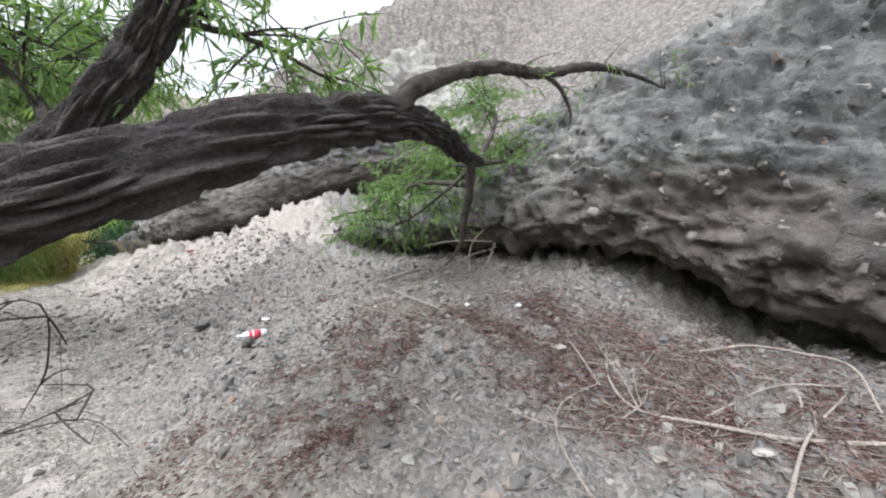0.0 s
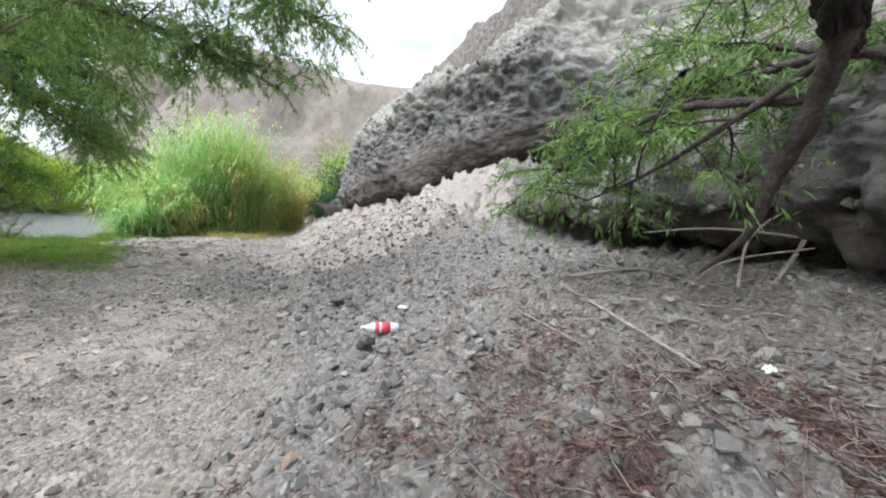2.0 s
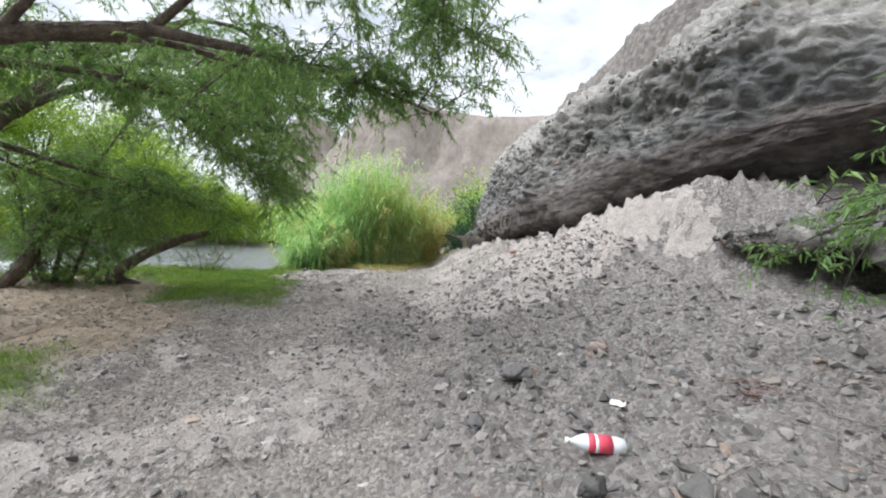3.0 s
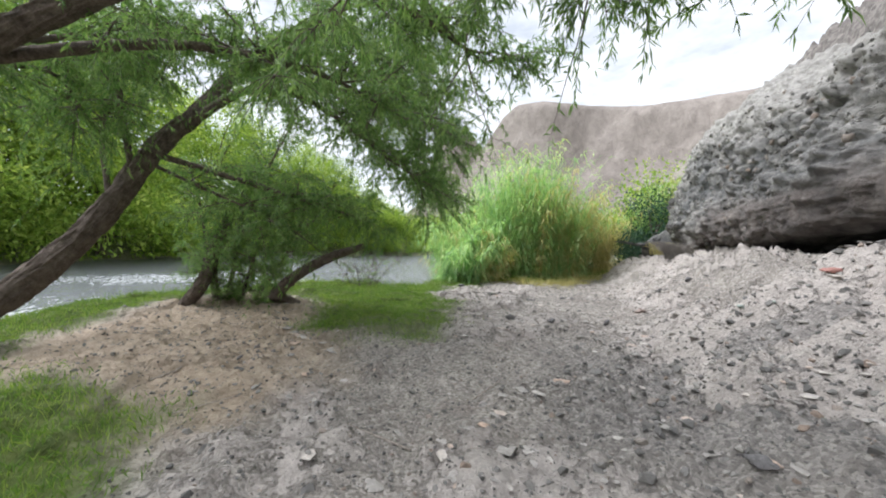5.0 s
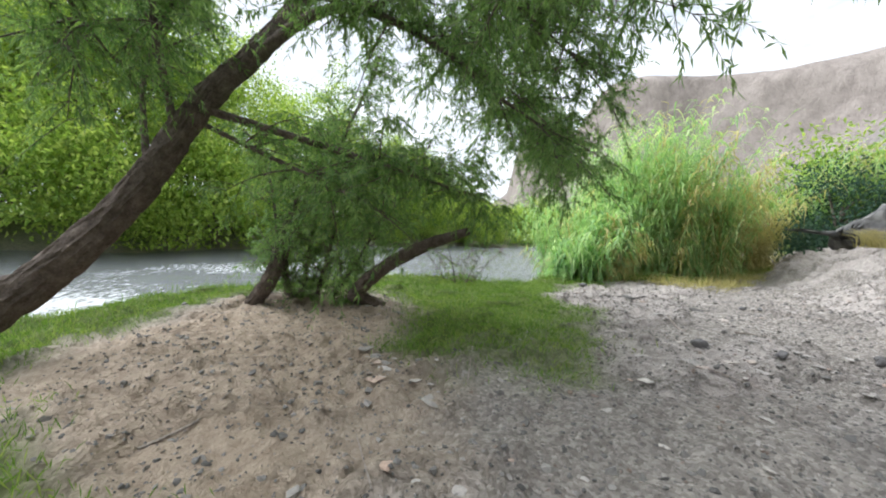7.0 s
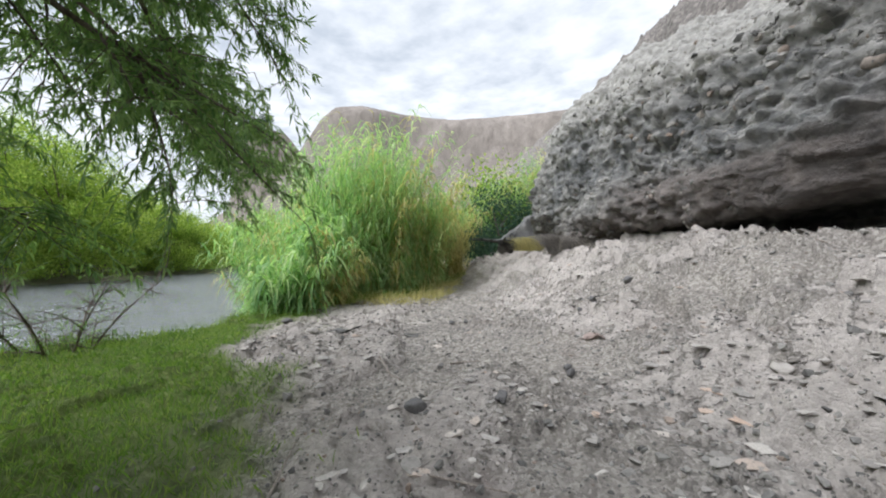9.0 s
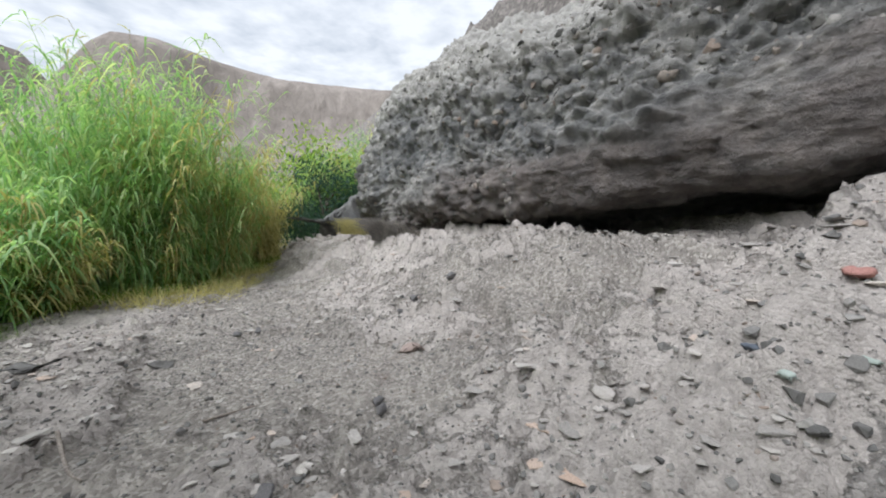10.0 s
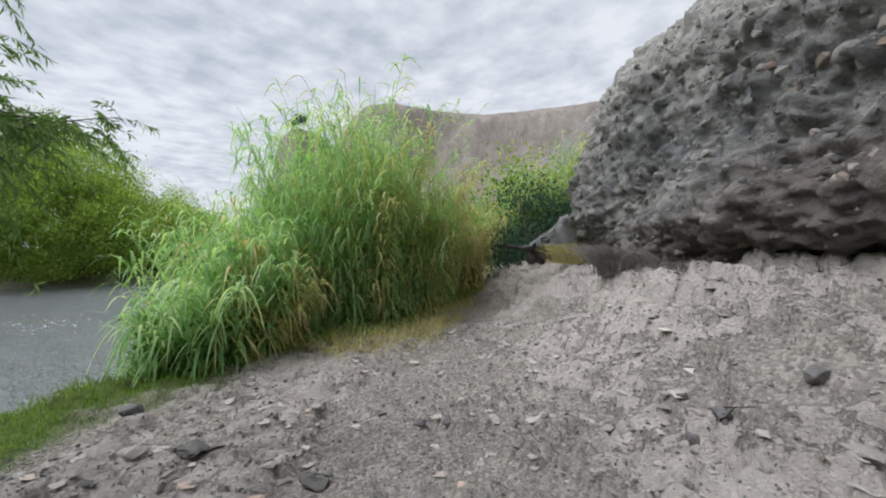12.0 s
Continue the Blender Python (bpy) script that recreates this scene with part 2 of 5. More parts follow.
def smooth_path(pts, step=0.08):
    """A Catmull-Rom line through (x, y, z, radius) rows."""
    p = np.array(pts, float)
    p = np.vstack([2 * p[0] - p[1], p, 2 * p[-1] - p[-2]])
    out = []
    for a, b, c, d in zip(p[:-3], p[1:-2], p[2:-1], p[3:]):
        n = max(2, int(np.linalg.norm(c[:3] - b[:3]) / step))
        t = np.linspace(0, 1, n, endpoint=False)[:, None]
        out.append(0.5 * ((2 * b) + (c - a) * t + (2 * a - 5 * b + 4 * c - d) * t ** 2 + (3 * b - a - 3 * c + d) * t ** 3))
    out.append(p[-2][None])
    q = np.vstack(out)
    q[:, 3] = np.maximum(q[:, 3], 0.0015)
    return q


RIDGES = {}


def tube(q, segs=8, bark=0.0, seed=0):
    """Places and faces of a round limb along a path; bark: depth of its furrows as a share of the radius."""
    c, r = q[:, :3], q[:, 3]
    t = np.gradient(c, axis=0)
    t /= np.linalg.norm(t, axis=1)[:, None] + 1e-9
    ref = np.tile(np.array([0.13, 0.31, 0.94]), (len(c), 1))
    ref[np.abs((t * ref).sum(1)) > 0.95] = (1, 0, 0)
    a = np.cross(t, ref)
    a /= np.linalg.norm(a, axis=1)[:, None] + 1e-9
    b = np.cross(t, a)
    ang = np.linspace(0, 2 * np.pi, segs, endpoint=False)
    ring = np.cos(ang)[None, :, None] * a[:, None] + np.sin(ang)[None, :, None] * b[:, None]
    rad = np.tile(r[:, None], (1, segs))
    if bark > 0:
        s = np.concatenate([[0], np.cumsum(np.linalg.norm(np.diff(c, axis=0), axis=1))])
        A, S = np.tile(ang, (len(c), 1)), np.tile(s[:, None], (1, segs))
        k = 1.0 / max(float(r.max()), 0.02)
        wob = 0.5 * fbm(S * k * 0.5, np.cos(A), np.sin(A), 2, seed)
        x, y = np.cos(A) * 3.4, np.sin(A) * 3.4
        f1 = np.abs(fbm(x + wob, y + wob, S * k * 0.5, 3, seed + 3))
        plate, pv = cells(x * 1.25 + wob, y * 1.25 + wob, S * k * 0.9, seed + 11)
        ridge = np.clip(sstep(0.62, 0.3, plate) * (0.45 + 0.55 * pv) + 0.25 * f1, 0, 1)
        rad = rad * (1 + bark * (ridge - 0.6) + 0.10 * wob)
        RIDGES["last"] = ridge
    v = c[:, None] + ring * rad[:, :, None]
    n = len(c)
    i, j = np.meshgrid(np.arange(n - 1), np.arange(segs), indexing="ij")
    j2 = (j + 1) % segs
    f = np.stack([i * segs + j, i * segs + j2, (i + 1) * segs + j2, (i + 1) * segs + j], -1).reshape(-1, 4)
    cap = np.array([[0, 1, 2, 3]]) if segs >= 4 else np.zeros((0, 4), int)
    return v.reshape(-1, 3), np.vstack([f, cap + (n - 1) * segs])


def joined(pieces):
    vs, fs, n = [], [], 0
    for v, f in pieces:
        vs.append(v)
        fs.append(f + n)
        n += len(v)
    return np.vstack(vs), np.vstack(fs)


# ---- materials ----
def material(name, rough=0.9):
    m = bpy.data.materials.new(name)
    m.use_nodes = True
    nt = m.node_tree
    b = nt.nodes["Principled BSDF"]
    b.inputs["Roughness"].default_value = rough
    b.inputs["Specular IOR Level"].default_value = 0.25
    return m, nt, b


def noise_node(nt, scale, detail=6, rough=0.6, vector=None):
    n = nt.nodes.new("ShaderNodeTexNoise")
    n.inputs["Scale"].default_value, n.inputs["Detail"].default_value, n.inputs["Roughness"].default_value = scale, detail, rough
    if vector is not None:
        nt.links.new(vector, n.inputs["Vector"])
    return n


def ramp_node(nt, fac, stops):
    r = nt.nodes.new("ShaderNodeValToRGB")
    e = r.color_ramp.elements
    while len(e) < len(stops):
        e.new(0.5)
    for el, (p, c) in zip(e, stops):
        el.position, el.color = p, (*c, 1)
    nt.links.new(fac, r.inputs[0])
    return r


def mix_node(nt, fac, a, b, blend="MIX"):
    m = nt.nodes.new("ShaderNodeMix")
    m.data_type, m.blend_type = "RGBA", blend
    for sock, val in ((m.inputs[0], fac), (m.inputs[6], a), (m.inputs[7], b)):
        if isinstance(val, (int, float)):
            sock.default_value = val
        elif isinstance(val, tuple):
            sock.default_value = (*val, 1)
        else:
            nt.links.new(val, sock)
    return m.outputs[2]


def bump_node(nt, b, height, strength, distance):
    n = nt.nodes.new("ShaderNodeBump")
    n.inputs["Strength"].default_value, n.inputs["Distance"].default_value = strength, distance
    nt.links.new(height, n.inputs["Height"])
    nt.links.new(n.outputs[0], b.inputs["Normal"])
    return n


def coords(nt):
    return nt.nodes.new("ShaderNodeTexCoord").outputs["Object"]


def soil_material():
    """Gravelly ground: trodden dust, rubble, turf and red leaf litter by vertex masks."""
    m, nt, b = material("gravel_ground", 0.95)
    co = coords(nt)
    big, mid, fine = noise_node(nt, 0.9, 5, 0.6, co), noise_node(nt, 7, 6, 0.65, co), noise_node(nt, 60, 4, 0.7, co)
    speck = nt.nodes.new("ShaderNodeTexVoronoi")
    speck.inputs["Scale"].default_value = 38
    nt.links.new(co, speck.inputs["Vector"])
    cob = nt.nodes.new("ShaderNodeTexVoronoi")
    cob.inputs["Scale"].default_value = 11
    nt.links.new(co, cob.inputs["Vector"])
    coarse = ramp_node(nt, cob.outputs["Color"], [(0.15, (0.10, 0.092, 0.086)), (0.5, (0.22, 0.20, 0.185)), (0.85, (0.42, 0.38, 0.345))]).outputs[0]
    dust = ramp_node(nt, mid.outputs["Fac"], [(0.3, (0.190, 0.180, 0.167)), (0.55, (0.36, 0.343, 0.32)), (0.75, (0.522, 0.505, 0.472))]).outputs[0]
    grit = ramp_node(nt, speck.outputs["Color"], [(0.1, (0.14, 0.128, 0.12)), (0.5, (0.335, 0.308, 0.286)), (0.9, (0.66, 0.612, 0.567))]).outputs[0]
    col = mix_node(nt, 0.5, mix_node(nt, 1.0, dust, (1.06, 0.985, 0.92), "MULTIPLY"), grit)
    blot = ramp_node(nt, big.outputs["Fac"], [(0.35, (0.84, 0.84, 0.83)), (0.65, (1.14, 1.14, 1.12))]).outputs[0]
    col = mix_node(nt, 1.0, col, blot, "MULTIPLY")
    masks = nt.nodes.new("ShaderNodeVertexColor")
    masks.layer_name = "masks"
    sep = nt.nodes.new("ShaderNodeSeparateColor")
    nt.links.new(masks.outputs[0], sep.inputs[0])
    rub = ramp_node(nt, mid.outputs["Fac"], [(0.3, (0.133, 0.129, 0.126)), (0.7, (0.340, 0.332, 0.319))]).outputs[0]
    rub = mix_node(nt, 1.0, mix_node(nt, 0.45, rub, grit), (0.96, 0.935, 0.915), "MULTIPLY")
    col = mix_node(nt, sep.outputs[0], col, rub)
    bare = nt.nodes.new("ShaderNodeVertexColor")
    bare.layer_name = "bare"
    sb = nt.nodes.new("ShaderNodeSeparateColor")
    nt.links.new(bare.outputs[0], sb.inputs[0])
    pale = ramp_node(nt, mid.outputs["Fac"], [(0.3, (0.40, 0.357, 0.32)), (0.7, (0.64, 0.575, 0.52))]).outputs[0]
    # the bare plates break off along ragged edges, and gravel fills their cracks
    ragged = noise_node(nt, 3.2, 9, 0.68, co)
    warp = nt.nodes.new("ShaderNodeVectorMath")
    warp.operation = "MULTIPLY_ADD"
    warp.inputs[1].default_value = (0.5, 0.5, 0.5)
    nt.links.new(ragged.outputs["Color"], warp.inputs[0])
    nt.links.new(co, warp.inputs[2])
    split = nt.nodes.new("ShaderNodeTexVoronoi")
    split.feature = "DISTANCE_TO_EDGE"
    split.inputs["Scale"].default_value = 2.6
    nt.links.new(warp.outputs[0], split.inputs["Vector"])
    seam = nt.nodes.new("ShaderNodeMath")
    seam.operation = "MULTIPLY_ADD"
    seam.inputs[1].default_value = 0.7
    nt.links.new(big.outputs["Fac"], seam.inputs[0])
    nt.links.new(split.outputs["Distance"], seam.inputs[2])
    crack = ramp_node(nt, seam.outputs[0], [(0.325, (0.2, 0.2, 0.2)), (0.36, (1, 1, 1))])
    edge = nt.nodes.new("ShaderNodeMath")
    edge.operation = "MULTIPLY_ADD"
    edge.inputs[1].default_value = 1.5
    nt.links.new(ragged.outputs["Fac"], edge.inputs[0])
    nt.links.new(sb.outputs[0], edge.inputs[2])
    lay = nt.nodes.new("ShaderNodeMapRange")
    lay.inputs["From Min"].default_value, lay.inputs["From Max"].default_value = 1.13, 1.19
    nt.links.new(edge.outputs[0], lay.inputs["Value"])
    slab = nt.nodes.new("ShaderNodeMath")
    slab.operation = "MULTIPLY"
    nt.links.new(lay.outputs[0], slab.inputs[0])
    nt.links.new(crack.outputs[0], slab.inputs[1])
    col = mix_node(nt, slab.outputs[0], col, mix_node(nt, 0.22, pale, grit))
    dead = nt.nodes.new("ShaderNodeMath")
    dead.operation = "MULTIPLY"
    nt.links.new(sb.outputs[2], dead.inputs[0])
    nt.links.new(ramp_node(nt, mid.outputs["Fac"], [(0.4, (0.05, 0.05, 0.05)), (0.6, (0.7, 0.7, 0.7))]).outputs[0], dead.inputs[1])
    col = mix_node(nt, dead.outputs[0], col, (0.16, 0.105, 0.088))
    scree = ramp_node(nt, mid.outputs["Fac"], [(0.3, (0.13, 0.118, 0.108)), (0.7, (0.34, 0.30, 0.27))]).outputs[0]
    col = mix_node(nt, sb.outputs[1], col, mix_node(nt, 0.45, scree, coarse))
    turf = ramp_node(nt, mid.outputs["Fac"], [(0.3, (0.07, 0.115, 0.025)), (0.7, (0.19, 0.235, 0.065))]).outputs[0]
    col = mix_node(nt, sep.outputs[1], col, turf)
    sand = ramp_node(nt, mid.outputs["Fac"], [(0.3, (0.33, 0.25, 0.175)), (0.7, (0.56, 0.45, 0.33))]).outputs[0]
    col = mix_node(nt, sep.outputs[2], col, sand)
    nt.links.new(col, b.inputs["Base Color"])
    h = nt.nodes.new("ShaderNodeMath")
    nt.links.new(mid.outputs["Fac"], h.inputs[0])
    nt.links.new(fine.outputs["Fac"], h.inputs[1])
    pebble = nt.nodes.new("ShaderNodeMath")
    pebble.operation = "MULTIPLY_ADD"
    pebble.inputs[1].default_value = -0.5
    nt.links.new(speck.outputs["Distance"], pebble.inputs[0])
    nt.links.new(h.outputs[0], pebble.inputs[2])
    raised = nt.nodes.new("ShaderNodeMath")
    raised.operation = "MULTIPLY_ADD"
    raised.inputs[1].default_value = 0.8
    nt.links.new(slab.outputs[0], raised.inputs[0])
    nt.links.new(pebble.outputs[0], raised.inputs[2])
    bump_node(nt, b, raised.outputs[0], 1.0, 0.035)
    return m


def rock_material():
    """Conglomerate: grey matrix with pebbles, tan upper part, darker reddish lower band, dark lichen."""
    m, nt, b = material("conglomerate", 0.92)
    co = coords(nt)
    big, mid, fine = noise_node(nt, 0.5, 5, 0.6, co), noise_node(nt, 4, 7, 0.65, co), noise_node(nt, 28, 5, 0.7, co)
    peb = nt.nodes.new("ShaderNodeTexVoronoi")
    peb.inputs["Scale"].default_value = 9
    nt.links.new(co, peb.inputs["Vector"])
    base = ramp_node(nt, mid.outputs["Fac"], [(0.28, (0.082, 0.082, 0.08)), (0.5, (0.205, 0.198, 0.187)), (0.75, (0.44, 0.418, 0.386))]).outputs[0]
    stone = ramp_node(nt, peb.outputs["Color"], [(0.1, (0.136, 0.136, 0.133)), (0.5, (0.295, 0.284, 0.270)), (0.9, (0.524, 0.501, 0.466))]).outputs[0]
    col = mix_node(nt, 0.4, base, stone)
    geo = nt.nodes.new("ShaderNodeNewGeometry")
    sep = nt.nodes.new("ShaderNodeSeparateXYZ")
    nt.links.new(geo.outputs["Position"], sep.inputs[0])
    blot = ramp_node(nt, big.outputs["Fac"], [(0.38, (0.53, 0.55, 0.57)), (0.62, (1.10, 1.09, 1.06))]).outputs[0]
    col = mix_node(nt, 1.0, col, blot, "MULTIPLY")
    masks = nt.nodes.new("ShaderNodeVertexColor")
    masks.layer_name = "masks"
    sm = nt.nodes.new("ShaderNodeSeparateColor")
    nt.links.new(masks.outputs[0], sm.inputs[0])
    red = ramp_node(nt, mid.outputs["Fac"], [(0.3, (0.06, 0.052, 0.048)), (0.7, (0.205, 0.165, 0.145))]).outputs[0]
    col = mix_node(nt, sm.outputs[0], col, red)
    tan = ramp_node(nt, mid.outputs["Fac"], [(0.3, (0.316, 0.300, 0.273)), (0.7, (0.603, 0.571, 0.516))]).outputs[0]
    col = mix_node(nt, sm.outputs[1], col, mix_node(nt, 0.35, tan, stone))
    nt.links.new(col, b.inputs["Base Color"])
    h = nt.nodes.new("ShaderNodeMath")
    nt.links.new(mid.outputs["Fac"], h.inputs[0])
    nt.links.new(fine.outputs["Fac"], h.inputs[1])
    bump_node(nt, b, h.outputs[0], 1.0, 0.06)
    return m


def stone_material(name="loose_stone", dark=(0.125, 0.118, 0.112), mid=(0.215, 0.2, 0.187), light=(0.33, 0.305, 0.28)):
    """Single stones, each of its own grey."""
    m, nt, b = material(name, 0.9)
    info = nt.nodes.new("ShaderNodeObjectInfo")
    geo = nt.nodes.new("ShaderNodeNewGeometry")
    s = nt.nodes.new("ShaderNodeMath")
    nt.links.new(info.outputs["Random"], s.inputs[0])
    nt.links.new(geo.outputs["Random Per Island"], s.inputs[1])
    fr = nt.nodes.new("ShaderNodeMath")
    fr.operation = "FRACT"
    nt.links.new(s.outputs[0], fr.inputs[0])
    own = ramp_node(nt, fr.outputs[0], [(0.0, dark), (0.5, mid), (0.85, light), (1.0, (mid[0] * 1.25, mid[1], mid[2] * 0.85))]).outputs[0]
    n = noise_node(nt, 22, 6, 0.7, coords(nt))
    grain = ramp_node(nt, n.outputs["Fac"], [(0.3, (0.682, 0.700, 0.700)), (0.7, (1.159, 1.178, 1.163))]).outputs[0]
    nt.links.new(mix_node(nt, 1.0, own, grain, "MULTIPLY"), b.inputs["Base Color"])
    bump_node(nt, b, n.outputs["Fac"], 0.6, 0.02)
    return m


def bark_material(name, dark, light, ridged=False):
    m, nt, b = material(name, 0.95)
    co = coords(nt)
    n, f = noise_node(nt, 9, 7, 0.7, co), noise_node(nt, 55, 4, 0.7, co)
    col = ramp_node(nt, n.outputs["Fac"], [(0.3, dark), (0.7, light)]).outputs[0]
    grain = ramp_node(nt, f.outputs["Fac"], [(0.3, (0.65, 0.65, 0.65)), (0.7, (1.25, 1.22, 1.2))]).outputs[0]
    col = mix_node(nt, 1.0, col, grain, "MULTIPLY")
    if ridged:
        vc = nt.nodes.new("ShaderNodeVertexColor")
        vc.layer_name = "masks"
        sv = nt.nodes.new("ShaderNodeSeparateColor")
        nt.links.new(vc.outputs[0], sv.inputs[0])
        # ridges paler than furrows: bark tone with furrow shade put into the colour
        pale_ridge = mix_node(nt, 1.0, grain, tuple(c * 1.25 for c in light), "MULTIPLY")
        col = mix_node(nt, sv.outputs[0], col, pale_ridge)
    nt.links.new(col, b.inputs["Base Color"])
    h = nt.nodes.new("ShaderNodeMath")
    nt.links.new(n.outputs["Fac"], h.inputs[0])
    nt.links.new(f.outputs["Fac"], h.inputs[1])
    bump_node(nt, b, h.outputs[0], 1.0, 0.03)
    return m


def leaf_material(name, stops, through=0.35, rough=0.55):
    """Leaves: each its own shade, with light passing through."""
    m, nt, b = material(name, rough)
    geo = nt.nodes.new("ShaderNodeNewGeometry")
    big = noise_node(nt, 0.9, 3, 0.5, coords(nt))
    s = nt.nodes.new("ShaderNodeMath")
    s.operation = "MULTIPLY_ADD"
    s.inputs[1].default_value = 0.5
    nt.links.new(geo.outputs["Random Per Island"], s.inputs[0])
    hm = nt.nodes.new("ShaderNodeMath")
    hm.operation = "MULTIPLY"
    hm.inputs[1].default_value = 0.5
    nt.links.new(big.outputs["Fac"], hm.inputs[0])
    nt.links.new(hm.outputs[0], s.inputs[2])
    col = ramp_node(nt, s.outputs[0], stops).outputs[0]
    nt.links.new(col, b.inputs["Base Color"])
    tr = nt.nodes.new("ShaderNodeBsdfTranslucent")
    bright = mix_node(nt, 1.0, col, (1.45, 1.5, 0.85), "MULTIPLY")
    nt.links.new(bright, tr.inputs["Color"])
    mx = nt.nodes.new("ShaderNodeMixShader")
    mx.inputs[0].default_value = through
    nt.links.new(b.outputs[0], mx.inputs[1])
    nt.links.new(tr.outputs[0], mx.inputs[2])
    nt.links.new(mx.outputs[0], nt.nodes["Material Output"].inputs[0])
    return m


def water_material():
    """Running river: dark green-grey, broken by ripples and white riffles."""
    m, nt, b = material("river_water", 0.08)
    co = coords(nt)
    mp = nt.nodes.new("ShaderNodeMapping")
    mp.inputs["Rotation"].default_value = (0, 0, radians(-35))
    mp.inputs["Scale"].default_value = (0.55, 1.6, 1)
    nt.links.new(co, mp.inputs["Vector"])
    wave, chop = noise_node(nt, 1.6, 5, 0.6, mp.outputs[0]), noise_node(nt, 6, 4, 0.6, mp.outputs[0])
    masks = nt.nodes.new("ShaderNodeVertexColor")
    masks.layer_name = "masks"
    sm = nt.nodes.new("ShaderNodeSeparateColor")
    nt.links.new(masks.outputs[0], sm.inputs[0])
    foam = nt.nodes.new("ShaderNodeMath")
    foam.operation = "MULTIPLY_ADD"
    foam.inputs[1].default_value = 0.36
    nt.links.new(sm.outputs[0], foam.inputs[0])
    nt.links.new(chop.outputs["Fac"], foam.inputs[2])
    edge = ramp_node(nt, foam.outputs[0], [(0.70, (0, 0, 0)), (0.86, (1, 1, 1))])
    col = mix_node(nt, edge.outputs[0], (0.25, 0.268, 0.265), (0.78, 0.80, 0.80))
    nt.links.new(col, b.inputs["Base Color"])
    rg = ramp_node(nt, edge.outputs[0], [(0, (0.12, 0.12, 0.12)), (1, (0.7, 0.7, 0.7))])
    nt.links.new(rg.outputs[0], b.inputs["Roughness"])
    b.inputs["Specular IOR Level"].default_value = 0.5
    h = nt.nodes.new("ShaderNodeMath")
    nt.links.new(wave.outputs["Fac"], h.inputs[0])
    nt.links.new(chop.outputs["Fac"], h.inputs[1])
    bump_node(nt, b, h.outputs[0], 1.0, 0.22)
    return m


def plain_material(name, color, rough=0.6, vary=0.25, scale=30):
    m, nt, b = material(name, rough)
    n = noise_node(nt, scale, 4, 0.6, coords(nt))
    lo, hi = tuple(c * (1 - vary) for c in color), tuple(min(1, c * (1 + vary)) for c in color)
    nt.links.new(ramp_node(nt, n.outputs["Fac"], [(0.3, lo), (0.7, hi)]).outputs[0], b.inputs["Base Color"])
    bump_node(nt, b, n.outputs["Fac"], 0.2, 0.005)
    return m


def mesa_material():
    """Stony desert slope: pale scree, darker gullies and specks of scrub."""
    m, nt, b = material("mesa_slope", 0.95)
    co = coords(nt)
    mp = nt.nodes.new("ShaderNodeMapping")
    mp.inputs["Scale"].default_value = (1, 1, 0.35)
    nt.links.new(co, mp.inputs["Vector"])
    big, mid, fine = noise_node(nt, 0.05, 5, 0.6, mp.outputs[0]), noise_node(nt, 0.35, 6, 0.7, mp.outputs[0]), noise_node(nt, 1.6, 5, 0.75, co)
    col = ramp_node(nt, mid.outputs["Fac"], [(0.3, (0.205, 0.178, 0.158)), (0.7, (0.335, 0.297, 0.265))]).outputs[0]
    col = mix_node(nt, 1.0, col, ramp_node(nt, big.outputs["Fac"], [(0.35, (0.85, 0.84, 0.82)), (0.65, (1.08, 1.07, 1.06))]).outputs[0], "MULTIPLY")
    scrub = ramp_node(nt, fine.outputs["Fac"], [(0.60, (0, 0, 0)), (0.68, (1, 1, 1))])
    col = mix_node(nt, scrub.outputs[0], col, (0.13, 0.125, 0.085))
    nt.links.new(col, b.inputs["Base Color"])
    bump_node(nt, b, mid.outputs["Fac"], 0.8, 1.2)
    return m


M_SOIL, M_ROCK, M_STONE, M_WATER = soil_material(), rock_material(), stone_material(), water_material()
M_COBBLE = stone_material("set_cobble", (0.085, 0.08, 0.076), (0.17, 0.158, 0.145), (0.30, 0.275, 0.25))
M_BARK = bark_material("willow_bark", (0.03, 0.025, 0.024), (0.15, 0.128, 0.115))
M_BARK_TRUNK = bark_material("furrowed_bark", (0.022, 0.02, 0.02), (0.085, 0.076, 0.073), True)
M_BARK_GREY = bark_material("grey_bark", (0.075, 0.06, 0.05), (0.25, 0.205, 0.17))
M_TWIG = bark_material("dry_twig", (0.30, 0.26, 0.225), (0.58, 0.51, 0.45))
M_DRYGREY = leaf_material("dry_grey_grass", [(0.2, (0.14, 0.125, 0.115)), (0.6, (0.25, 0.225, 0.20)), (0.85, (0.36, 0.325, 0.285))], 0.1, 0.85)
M_WILLOW = leaf_material("willow_leaf", [(0.2, (0.09, 0.17, 0.06)), (0.55, (0.17, 0.27, 0.10)), (0.85, (0.30, 0.41, 0.17))], 0.42)
M_FARLEAF = leaf_material("bank_leaf", [(0.2, (0.13, 0.22, 0.045)), (0.55, (0.28, 0.39, 0.085)), (0.85, (0.52, 0.58, 0.18))], 0.5)
M_REED = leaf_material("reed_leaf", [(0.2, (0.17, 0.33, 0.14)), (0.55, (0.34, 0.51, 0.23)), (0.85, (0.66, 0.71, 0.42))], 0.45)
M_STRAW = leaf_material("straw", [(0.2, (0.34, 0.30, 0.12)), (0.6, (0.56, 0.50, 0.23)), (0.85, (0.70, 0.63, 0.38))], 0.35, 0.8)
M_GRASS = leaf_material("grass_blade", [(0.2, (0.075, 0.145, 0.026)), (0.55, (0.15, 0.25, 0.05)), (0.85, (0.32, 0.37, 0.11))], 0.4)
